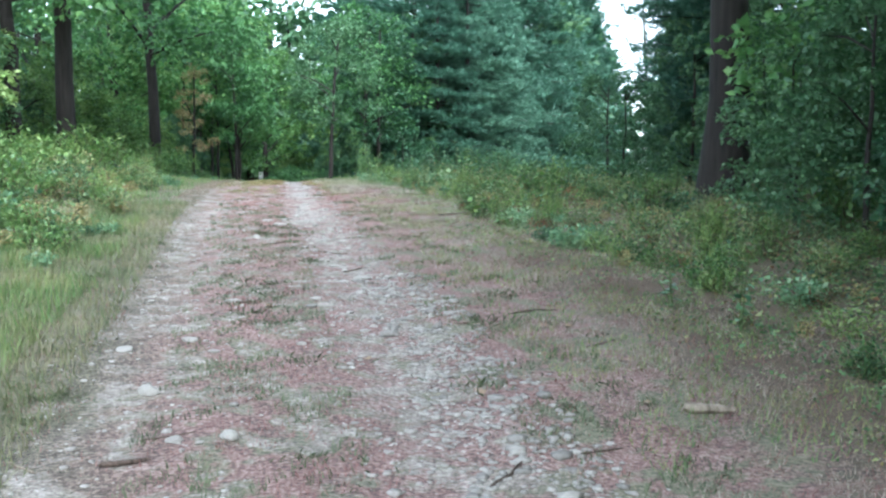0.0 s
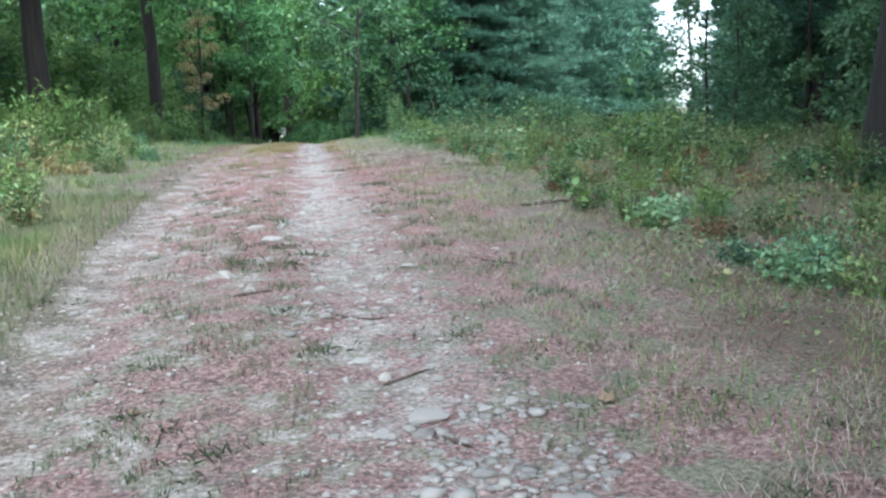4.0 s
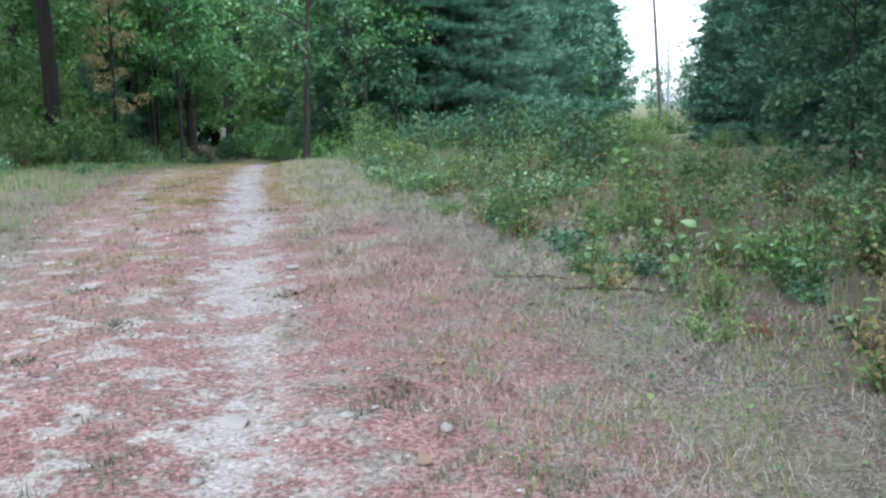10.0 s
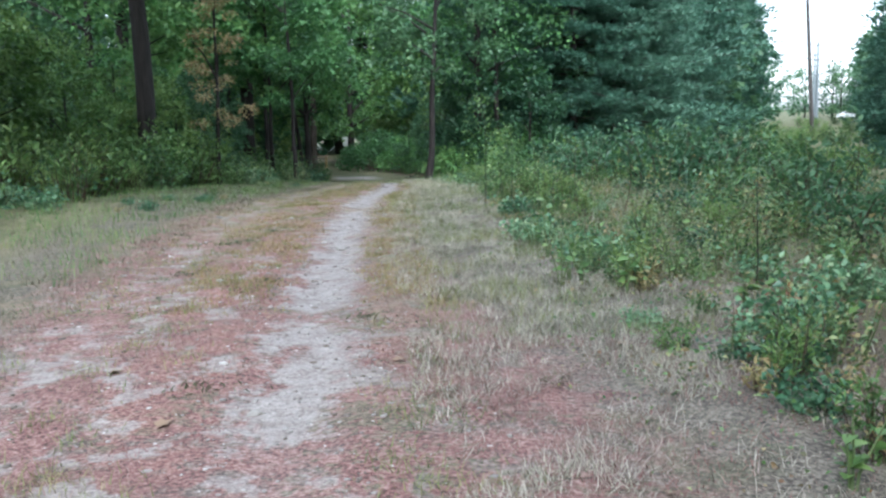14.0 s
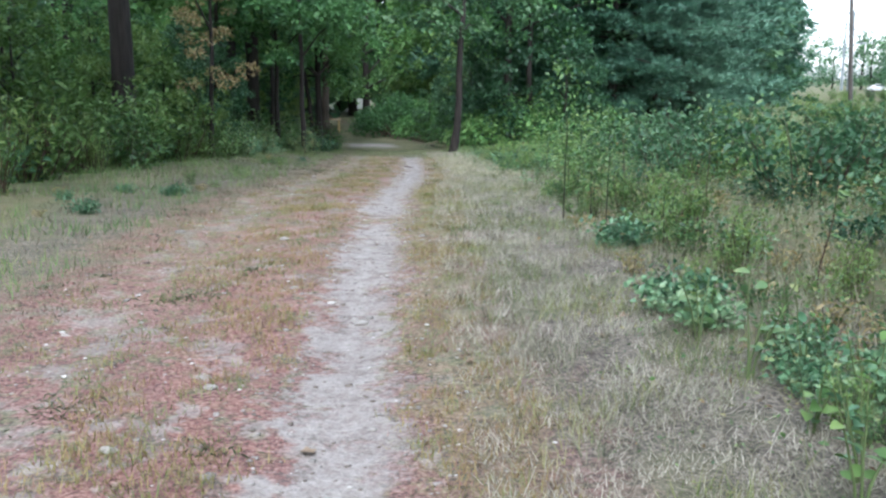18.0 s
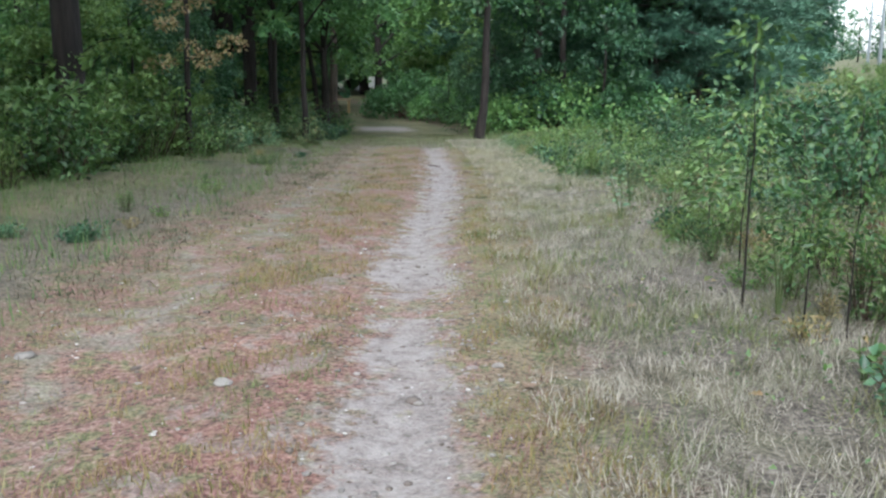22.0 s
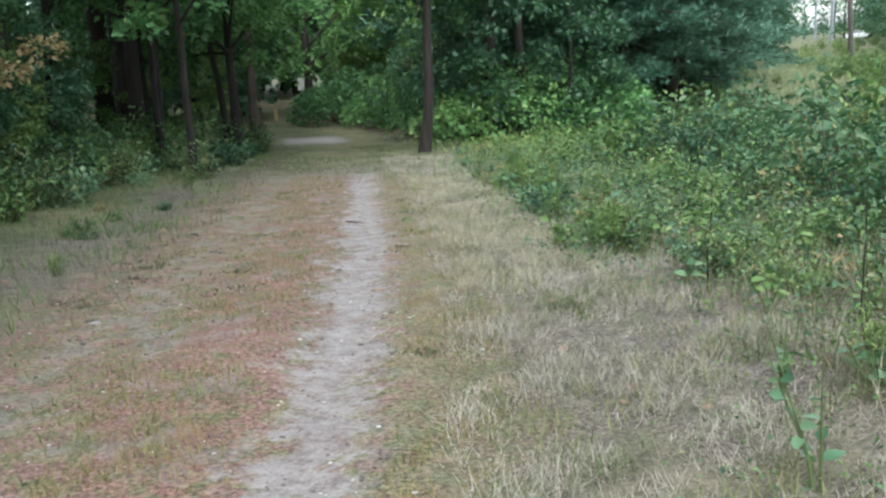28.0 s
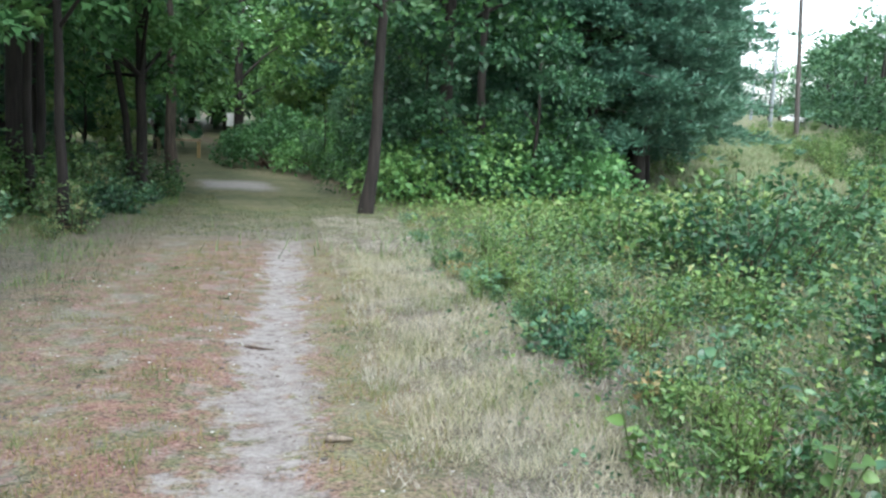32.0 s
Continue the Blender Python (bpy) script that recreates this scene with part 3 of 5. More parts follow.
def pine(name, label, seed, h, r, reach, low, mat=None, dense=1.0, k=7, size=1.25):
    """A white pine: whorls of level branches that carry soft fans of needles."""
    rng = np.random.default_rng(seed)
    tree = root(name, label, "tree")
    pts, rad = stem_line(h, r, (0, 0), rng, 12, 0.01, 0.12)
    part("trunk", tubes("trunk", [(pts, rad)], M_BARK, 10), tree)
    lines, pos, way = [], [], []
    z = low
    while z < h - 0.3:
        f = (z - low) / (h - low)
        turn = rng.uniform(0, 2 * np.pi)
        count = rng.integers(5, 8)
        for b in range(count):
            a = turn + 2 * np.pi * (b + rng.uniform(-0.3, 0.3)) / count
            L = reach * (1 - f ** 2.2) * rng.uniform(0.6, 1.12) + 0.35
            d = np.array([math.cos(a), math.sin(a), 0.0])
            side = np.array([-d[1], d[0], 0])
            rise = rng.uniform(-0.12, 0.2)
            lift = rng.uniform(-0.5, 0.5)
            s = np.linspace(0, 1, 5)
            bp = np.array([0, 0, z + lift]) + d * (s * L)[:, None] + np.array([0, 0, 1.0]) * ((rise * s - 0.16 * s ** 2 + 0.08 * s ** 4) * L)[:, None]
            if len(lines) < 110:
                lines.append((bp, r * 0.2 * (1 - f * 0.6) * (1 - 0.85 * s) + 0.006))
            # the bough ends in a few flat plumes of tufts
            for q0, s0 in ((0.9, 0.0), (0.68, 0.2), (0.66, -0.2), (0.46, 0.12), (0.44, -0.12)):
                m = max(2, int(L * 3.2 * dense * rng.uniform(0.6, 1.3)))
                e = rng.normal(size=(m, 2)) * [0.12, 0.09]
                q = q0 + e[:, 0]
                sp = (s0 + e[:, 1]) * L
                p = np.array([0, 0, z + lift]) + d * (q * L)[:, None] + side * sp[:, None]
                p[:, 2] += (rise * q - 0.16 * q ** 2 + 0.08 * q ** 4) * L - 0.35 * np.abs(e[:, 1]) * L + rng.normal(size=m) * 0.13
                pos.append(p)
                way.append(d * 0.55 + side * (np.sign(sp) * 0.35)[:, None] + np.array([0, 0, 0.5]) + rng.normal(size=(m, 3)) * 0.25)
        z += rng.uniform(0.6, 0.95)
    part("branchwork", tubes("branchwork", lines, M_BARK, 4), tree, kind="stuff")
    pos, way = np.concatenate(pos), unit(np.concatenate(way))
    pos, way = np.repeat(pos, k, 0), np.repeat(way, k, 0)
    pos = pos + rng.normal(size=pos.shape) * [0.07, 0.07, 0.03]
    way = unit(way + rng.normal(size=way.shape) * [0.6, 0.6, 0.35])
    L = rng.uniform(0.2, 0.36, len(pos)) * size
    part("needles", leaf_mesh("needles", pos, way, L, L * 0.21, mat or M_PINE, rng, 0.1, 0.2), tree, kind="stuff")
    return tree


def put(ob, x, y, turn=0.0, size=1.0, sink=0.0, first=False):
    m = pose(x, y, z_at(x, y) - sink, 0, 0, turn)
    if first:
        ob.matrix_basis = m
        ob.scale = (size, size, size)
        return ob
    c = copy_thing(ob, m)
    c.scale = (size, size, size)
    return c


rng = np.random.default_rng(7)
# the slim dark tree beside the trail
slim = broadleaf("slim_tree", "slim dark-barked tree leaning over the grassy trail edge", 3, 11, 0.145, 2.4, 4.4, 5000, 0.2, M_BLUE, lean=(0.075, 0.0), clumps=60)
put(slim, 1.29, 55.6, first=True)
# the forked tree on the other side
fork = broadleaf("forked_tree", "dark twin-stemmed tree at the wood's edge", 5, 10, 0.15, 2.4, 3.0, 4200, 0.2, M_OAK, lean=(-0.02, 0), clumps=60)
put(fork, -4.03, 59.1, first=True)
rngf = np.random.default_rng(12)
part("second_stem", tubes("second_stem", [stem_line(8, 0.11, (-0.13, 0.0), rngf)], M_BARK, 9), fork).location = (-0.28, 0.1, 0)
# kinds of tree, planted along the wood
grey = broadleaf("ash_tree", "tall tree with a straight grey-brown trunk beside the bend", 9, 13, 0.2, 2.8, 4.2, 3800, 0.24, M_OAK, bark=M_BARKLIGHT, clumps=70)
put(grey, -4.62, 68.2, first=True)
oak = broadleaf("oak_tree", "tall oak with a dark furrowed trunk in the wood", 11, 15, 0.27, 3.8, 5.6, 6500, 0.27, M_OAK, clumps=130)
maple = broadleaf("maple_tree", "tall leafy maple with a brown trunk in the wood", 13, 12, 0.2, 3.2, 2.4, 6000, 0.25, M_OAK, clumps=120)
farwood = broadleaf("wood_tree", "leafy tree of the dense wood behind the trail", 14, 13, 0.22, 3.6, 1.6, 1050, 0.62, M_BLUE, clumps=100, wood_parts=3)
under = broadleaf("understorey_tree", "bushy young tree with blue-green leaves to the ground", 17, 6.5, 0.09, 2.2, 0.6, 5000, 0.17, M_BLUE, clumps=95, wood_parts=4, clump=0.15)
young = broadleaf("young_tree", "bushy dark green sapling tree at the wood's edge", 19, 5.5, 0.08, 1.9, 0.5, 3800, 0.165, M_OAK, clumps=85, wood_parts=4, clump=0.15)
bright = broadleaf("sapling_tree", "light green leafy sapling in a gap of the wood", 20, 6.0, 0.08, 1.9, 0.6, 4500, 0.165, M_LIGHT, clumps=80, wood_parts=4, clump=0.15)
tallwood = broadleaf("leafy_tree", "tall tree leafy from the ground up at the clearing's corner", 21, 13, 0.15, 2.7, 0.8, 8200, 0.21, M_BLUE, clumps=150, wood_parts=5, clump=0.16)
pine1 = pine("white_pine", "large white pine with layered blue-green needle boughs", 23, 19, 0.3, 4.4, 1.3)
pine2 = pine("white_pine", "large white pine with layered blue-green needle boughs", 29, 16, 0.26, 4.0, 0.9)
nearpine = pine("white_pine", "large white pine with soft layered boughs at the clearing's corner", 33, 18, 0.3, 4.2, 3.0, None, 1.2, 9, 1.0)
planted = set()


def grow(kind, x, y, size=1.0, group="trees of the wood"):
    ob = put(kind, x, y, rng.uniform(0, 360), size, 0.05, first=kind.name not in planted)
    planted.add(kind.name)
    return tagged(ob, group=group)


# oaks and maples near the trail, both sides
# the last four oaks stand out of view, added to shade the start
for x, y, k in ((-6.3, 40.6, 1.0), (-7.4, 29.6, 1.15), (-8.3, 27.5, 0.9), (-9, 66, 1.3), (-8.3, 61, 1.2), (3.9, 62.4, 0.85), (-6.2, 56, 0.8), (-6.9, 59.5, 0.9), (7.95, 16.2, 1.5), (-10, 52, 1.1), (9.0, 8.5, 1.15), (7.6, 1.2, 1.15), (5.2, -3.2, 1.25), (3.6, -8.5, 1.3)):
    grow(oak, x, y, k)
slender = broadleaf("slender_tree", "slender dark-stemmed young tree at the wood's edge", 15, 9, 0.085, 1.9, 3.0, 3600, 0.19, M_OAK, lean=(0.02, 0.01), clumps=60, wood_parts=4)
for x, y, k in ((-3.57, 49.4, 1.0), (-4.7, 51.8, 1.05), (-5.3, 54.8, 1.2), (-6.4, 50.2, 1.1), (-4.3, 60.5, 1.0)):
    grow(slender, x, y, k)
for x, y, k in ((-8.6, 70, 0.9), (-9.0, 97, 1.1), (0.5, 92, 1.0), (-9.5, 47, 0.9), (9.6, 13, 0.8), (-13, 24, 1.0), (-3, 98, 1.1), (5, 88, 1.1)):
    grow(maple, x, y, k)
for x, y, k in ((4.8, 61, 0.95), (7.4, 66, 1.0), (4.2, 73, 1.0), (0.5, 90, 1.1), (-12, 70, 1.0)):
    grow(tallwood, x, y, k)
for x, y, k in ((43.5, 141, 1.15), (51, 158, 1.2), (58.5, 176, 1.2), (36.5, 124, 0.95), (69, 200, 1.2)):
    grow(farwood, x, y, k)
# the pines along both sides of the clearing
for x, y, k in ((9.2, 65.3, 0.9), (11.8, 68, 1.0), (13.4, 72, 1.05), (15.0, 77.5, 1.05)):
    grow(nearpine, x, y, k, "pines of the clearing")
for x, y, k in ((8.5, 73, 1.15), (16.6, 86, 1.5), (19.5, 97, 1.85), (26.3, 110, 1.9), (33, 126, 2.0), (40.3, 142, 2.15), (46.3, 158, 2.2), (53.2, 174, 2.1), (14, 84, 1.4), (5, 79, 1.2)):
    grow(pine1 if int(y) % 2 else pine2, x, y, k, "pines of the clearing")
for x, y, k in ((11.6, 25, 0.7), (15.0, 33, 0.8), (19.5, 42, 0.85), (23.0, 51, 0.85), (25.2, 61, 0.85), (30.5, 73, 0.8)):
    grow(nearpine if y < 40 else pine2 if int(y) % 2 else pine1, x + 0.6, y, k, "pines of the clearing")
    grow(farwood, x + 6, y - 1, 0.85)
for k in range(20):
    y = 84 + 7.2 * k
    grow(farwood, 0.466 * y - 0.2 + rng.uniform(-1, 1.5), y, rng.uniform(0.9, 1.08) + 0.003 * max(0, y - 150))
    if k % 2:
        grow(farwood, 0.466 * y + 5 + rng.uniform(-1, 1), y, rng.uniform(0.75, 0.9))
# broadleaved trees behind the pines
for x, y, k in ((8, 92, 1.35), (13, 100, 1.4), (19, 112, 1.45), (26, 124, 1.5), (35.5, 136, 2.2), (42, 152, 2.2), (28, 117, 2.0)):
    grow(farwood, x, y, k)
# the far end of the clearing
for x, y, k in ((96, 242, 0.9), (101, 238, 1.0), (105.5, 232, 1.05), (108, 226, 1.0), (98.5, 228, 0.9), (110, 218, 1.05), (104, 214, 1.0)):
    grow(farwood, x, y, k)
for k in range(9):
    grow(farwood, 108 + 9 * k, 305 - 5 * k + rng.uniform(-6, 6), rng.uniform(0.9, 1.2))
# the wood behind and to the left, and behind the start
for k in range(20):
    a = k / 19
    grow(farwood, -46 + 58 * a + rng.uniform(-2, 2), 102 + rng.uniform(0, 16), rng.uniform(0.95, 1.3))
for k in range(26):
    grow(farwood, rng.uniform(-36, -19), 6 + 90 * k / 25 + rng.uniform(-2, 2), rng.uniform(0.9, 1.2))
# the first five are unseen, added behind the start to enclose and shade it
for x, y, k in ((-15, -16, 1.0), (6.5, -8, 1.0), (0.5, -26, 1.1), (-9, -27, 1.1), (9, -18, 1.1), (-1.6, 98, 1.6), (-9.5, 95, 1.5), (3.5, 97, 1.6), (-5.5, 101, 1.6), (7.5, 99, 1.6), (11.5, 104, 1.7), (-2.5, 103, 1.3), (-8.6, 78, 1.0), (-12.5, 76, 1.2), (-3.5, 110, 2.2), (-13, 108, 2.2), (-23, 106, 2.2), (-33, 102, 2.2), (-19, 72, 1.5), (-24, 84, 1.7), (-15.5, 58, 1.3)):
    grow(farwood, x, y, k)
for x, y, k in ((14, 13, 1.1), (17.5, 5, 1.2), (15, -4, 1.1), (20, 17, 1.2), (14.5, 20, 0.9), (23, 9, 1.3), (21, 28, 1.0), (26, 38, 1.1), (-17, -6, 1.2), (-21, 3, 1.2)):
    grow(farwood, x, y, k)
# understorey left of the trail
for y in np.arange(14, 64, 2.3):
    x = -7.2 - rng.uniform(0, 2.2) + (-1.2 if y > 44 else -1.6 if 22 < y < 42 else 0)
    grow((under, bright, bright, young)[rng.integers(4)], x, y, rng.uniform(0.55, 0.9), "understorey of the wood")
for x, y, k in ((-6.6, 41.6, 0.55), (-7.4, 43.8, 0.65), (-6.1, 46.2, 0.42), (-7.0, 36.6, 0.5), (-8.2, 39.0, 0.7), (-8.0, 47.5, 0.7)):
    grow(bright, x, y, k, "understorey of the wood")
for x, y, k in ((-5.9, 46.9, 0.5), (-6.7, 45.0, 0.55), (-6.3, 49.2, 0.5), (-5.4, 57.2, 0.3), (7.7, 22.4, 0.45), (10.6, 24.0, 0.7), (7.4, 20.4, 0.4), (12.2, 27.0, 0.8), (6.2, 60.5, 0.75), (3.6, 64, 0.8), (1.6, 71, 0.5), (0.5, 68.8, 0.4), (2.6, 67.5, 0.62), (2.2, 77, 1.0), (4.0, 82, 1.2)):
    grow(under, x, y, k, "understorey of the wood")
for x, y, k in ((-8.8, 16.5, 0.9), (-10, 19.5, 1.1), (-9.5, 22, 0.9), (-10.2, 26.5, 0.95), (-9.2, 31.5, 0.8), (-8.7, 35.5, 0.8), (-0.6, 84, 1.0), (0.6, 78, 0.8), (3.4, 73, 1.0), (-10, 84, 1.1), (-7, 66, 0.8), (1.0, 86, 1.2)):
    grow(bright, x, y, k, "understorey of the wood")
# those with y below 4 are out of view, added to shade the lower trail
for x, y, k in ((6.6, 9.2, 0.55), (7.2, 12.0, 0.45), (6.6, 6.6, 0.6), (7.9, 13.5, 0.55), (8.2, 10.5, 0.8), (6.4, 2.6, 1.2), (5.6, -3.6, 1.25), (7.2, -2.6, 1.3), (8.8, 3.8, 1.5), (9.4, -0.6, 1.5), (10.6, 6.4, 1.5), (9.6, 9.8, 1.4), (11.2, 12.6, 1.4), (9.9, 18.6, 0.7), (11.4, 20, 0.9), (8, 7.5, 0.8), (7.5, 4.5, 0.7)):
    grow(under, x, y, k * 0.86, "understorey of the wood")
yellow = broadleaf("yellowing_tree", "small tree with yellow and tan turning leaves", 31, 5.6, 0.07, 0.8, 1.7, 2000, 0.095, M_YELLOW, clumps=62, wood_parts=5, clump=0.2)
put(yellow, -5.05, 43.2, 0, 1, first=True)

lightmaple = broadleaf("maple_tree", "light green maple hanging over the bend of the trail", 35, 12, 0.24, 3.6, 2.6, 7000, 0.25, M_MAPLE, clumps=110, clump=0.17)
for x, y, k in ((-3.2, 78.6, 1.0), (-7.2, 82, 1.05), (2.6, 80, 0.9)):
    grow(lightmaple, x, y, k)


def thicket(seed, w, h, n, leaf, mat, label):
    """A mound of tangled shrubs and vines, leafy down to the ground."""
    r = np.random.default_rng(seed)
    t = root("vine_thicket", label, "shrub", "thickets at the bend")
    a, q = r.uniform(0, 2 * np.pi, 34), np.sqrt(r.uniform(0, 1, 34))
    c = np.stack([w * q * np.cos(a), w * q * np.sin(a), h * (1 - 0.75 * q ** 2) * r.uniform(0.45, 0.85, 34)], -1)
    rad = r.uniform(0.35, 0.75, 34) * h * 0.42
    lines = [([(c[k, 0] * 0.3, c[k, 1] * 0.3, -0.05), (c[k, 0] * 0.7, c[k, 1] * 0.7, c[k, 2] * 0.7), tuple(c[k])], [0.03, 0.018, 0.006]) for k in range(34)]
    part("stemwork", tubes("stemwork", lines, M_STEM, 4), t, kind="stuff")
    pick = r.integers(34, size=n)
    g = unit(r.normal(size=(n, 3)) + [0, 0, 0.4])
    pos = c[pick] + g * [1.25, 1.25, 0.8] * rad[pick][:, None] * (1 - 0.4 * r.uniform(0, 1, (n, 1)) ** 2)
    pos[:, 2] = np.abs(pos[:, 2])
    L = leaf * r.uniform(0.6, 1.3, n)
    part("leaves", leaf_mesh("leaves", pos, g + r.normal(size=(n, 3)) * 0.5 + [0, 0, -0.2], L, L * 0.75, mat, r, 0.15, 0.2), t, kind="stuff")
    return t


mound = thicket(71, 2.4, 2.6, 4200, 0.15, M_OAK, "dark rounded thicket of vines beside the bend")
put(mound, -1.05, 73.2, first=True)
for x, y, turn, k in ((0.9, 70.6, 70, 0.85), (-1.5, 78.0, 140, 0.95), (2.6, 68.2, 200, 0.75), (4.0, 60.6, 20, 1.0), (6.6, 61.8, 110, 1.15)):
    put(mound, x, y, turn, k)
pale = thicket(73, 1.7, 1.6, 4200, 0.08, M_SHRUB, "light green thicket of saplings at the wood's edge")
put(pale, 2.3, 63.2, first=True)
for x, y, turn, k in ((-8.2, 34.6, 30, 0.95), (-6.2, 62.6, 120, 0.8)):
    put(pale, x, y, turn, k)

# ---- shrubs and weeds ----
def shrub(name, label, seed, h, spread, n, leaf, mat, stems=9, narrow=0.6, upright=0.4):
    rng = np.random.default_rng(seed)
    plant = root(name, label, "shrub", "weeds and shrubs of the clearing")
    lines, pos, way = [], [], []
    for s in range(stems):
        a = rng.uniform(0, 2 * np.pi)
        d = spread * math.sqrt(rng.uniform(0.02, 1))
        hh = h * rng.uniform(0.55, 1.05) * (1 - 0.35 * (d / spread) ** 2)
        base = np.array([d * 0.35 * math.cos(a), d * 0.35 * math.sin(a), -0.05])
        top = np.array([d * math.cos(a), d * math.sin(a), hh])
        mid = (base + top) / 2 + rng.normal(size=3) * 0.06 * h + [0, 0, 0.1 * h]
        lines.append(([base, mid, top], [0.006 * h + 0.003, 0.004 * h + 0.002, 0.0015]))
        m = n // stems
        q = rng.uniform(0.02, 1.0, m)[:, None]
        p = (1 - q) ** 2 * base + 2 * q * (1 - q) * mid + q ** 2 * top
        off = rng.normal(size=(m, 3)) * [1, 1, 0.6] * spread * 0.12
        pos.append(p + off)
        way.append(unit(off + rng.normal(size=(m, 3)) * 0.05 * spread) + [0, 0, upright] + rng.normal(size=(m, 3)) * 0.5)
    part("stemwork", tubes("stemwork", lines, M_STEM, 3), plant, kind="stuff")
    pos, way = np.concatenate(pos), np.concatenate(way)
    pos[:, 2] = np.abs(pos[:, 2])
    L = leaf * 1.22 * rng.uniform(0.55, 1.35, len(pos))
    part("leaves", leaf_mesh("leaves", pos, way, L, L * narrow, mat, rng, 0.22, 0.25), plant, kind="stuff")
    return plant


def stalk(name, label, seed, h, n=16):
    rng = np.random.default_rng(seed)
    plant = root(name, label, "plant")
    line = stem_line(h, 0.008, rng.normal(size=2) * 0.05, rng, 7, 0.05)
    part("stem", tubes("stem", [line], M_STEM, 5), plant)
    z = rng.uniform(0.45, 1, n)
    pos = np.stack([np.interp(z * h, line[0][:, 2], line[0][:, 0]), np.interp(z * h, line[0][:, 2], line[0][:, 1]), z * h], -1)
    way = rng.normal(size=(n, 3)) * [1, 1, 0.4]
    part("leaves", leaf_mesh("leaves", pos, way, rng.uniform(0.05, 0.11, n), 0.03, M_SHRUB, rng), plant)
    return plant


weed = shrub("weed_clump", "leafy green weeds with yellowing tips beside the trail", 41, 0.8, 0.5, 420, 0.066, M_SHRUB, 14, 0.46, 0.7)
bramble = shrub("bramble_bush", "low bramble bush with broad blue-green leaves", 43, 0.65, 0.75, 420, 0.088, M_BRAMBLE, 14, 0.72, 0.3)
tall = shrub("tall_shrub", "tall light green shrub in the overgrown clearing", 47, 1.5, 0.75, 640, 0.092, M_LIGHT, 18, 0.45, 0.6)
dark = shrub("leafy_shrub", "dense green shrub in the overgrown clearing", 53, 1.2, 0.85, 540, 0.098, M_SHRUB, 16, 0.55, 0.3)
rod = shrub("goldenrod", "upright goldenrod stems with narrow green leaves", 57, 1.1, 0.4, 380, 0.085, M_LIGHT, 16, 0.24, 0.9)
browned = shrub("browned_weed", "weed clump with brown and yellow dying leaves", 59, 0.6, 0.35, 150, 0.08, M_YELLOW, 10, 0.4, 0.4)
bushy = shrub("leafy_shrub", "rank green shrub with yellowing leaves in the overgrown clearing", 67, 1.0, 0.6, 560, 0.075, M_MIXED, 18, 0.5, 0.5)
sumac = shrub("browned_weed", "low weed with red and brown autumn leaves", 68, 0.5, 0.4, 170, 0.07, M_RUSSET, 9, 0.45, 0.5)
thorn = shrub("thorn_shrub", "dense dark green shrub rising above the weeds", 69, 1.35, 0.8, 760, 0.08, M_BLUE, 22, 0.6, 0.2)
stems = [stalk("dead_stalk", "thin dark weed stalk standing in dry grass", 61 + k, h) for k, h in enumerate((0.9, 1.1, 0.75))]
used = set()


def plant(kind, x, y, size=1.0):
    ob = put(kind, x, y, rng.uniform(0, 360), size, 0.02, first=kind.name not in used)
    used.add(kind.name)
    return ob


def edge(y):
    """How far to the right the weeds begin."""
    return float(np.interp(y, [0, 6, 8, 10, 12, 15, 17, 20, 23, 27, 31, 33.5, 35.5, 37, 38.2, 44, 51, 55, 60], [3.3, 3.05, 2.9, 2.55, 2.35, 2.4, 2.25, 1.9, 1.75, 1.65, 1.65, 1.7, 2.4, 2.2, 1.75, 1.75, 1.8, 1.5, 0.7]))


# low weeds that thin out towards the trail
for y in np.arange(3.0, 54, 0.55):
    e = edge(y)
    for k in range(2):
        x = e + abs(rng.normal()) * 0.6 + (0.25 if k else 0)
        plant((weed, bramble, weed, browned, rod if y > 16 else sumac)[rng.integers(5)], x, y + rng.uniform(-0.3, 0.3), rng.uniform(0.3, 0.62) * (0.8 if y < 26 else 1.0) * (0.6 if 48 < y < 53.5 else 1.0))
# small weeds in the left-hand verge
for k in range(45):
    y = rng.uniform(4, 44)
    x = float(track(y)) - 2.5 - abs(rng.normal()) * 0.9
    plant((weed, browned, rod, bramble)[rng.integers(4)], x, y, rng.uniform(0.18, 0.38))
# rank weeds on the bank of the lower trail
for k in range(54):
    y = rng.uniform(8, 21)
    plant((browned, bushy, weed, rod, bushy)[k % 5], float(track(y)) - 2.8 - abs(rng.normal()) * 1.0, y, rng.uniform(0.3, 0.65))
for k in range(80):
    y = rng.uniform(7, 24)
    plant((bushy, browned, rod, browned, weed, sumac)[k % 6], float(track(y)) - 3.4 - abs(rng.normal()) * 1.6, y, rng.uniform(0.35, 0.8))
# a loose belt of low weeds beside the lower trail
for k in range(170):
    y = rng.uniform(7, 33)
    x = edge(y) + 0.1 + abs(rng.normal()) * 1.9
    kind = (weed, rod, browned, bramble, bushy, weed, sumac, rod)[rng.integers(8)]
    plant(kind, x, y, rng.uniform(0.2, 0.5) + 0.07 * min(3.0, x - edge(y)))
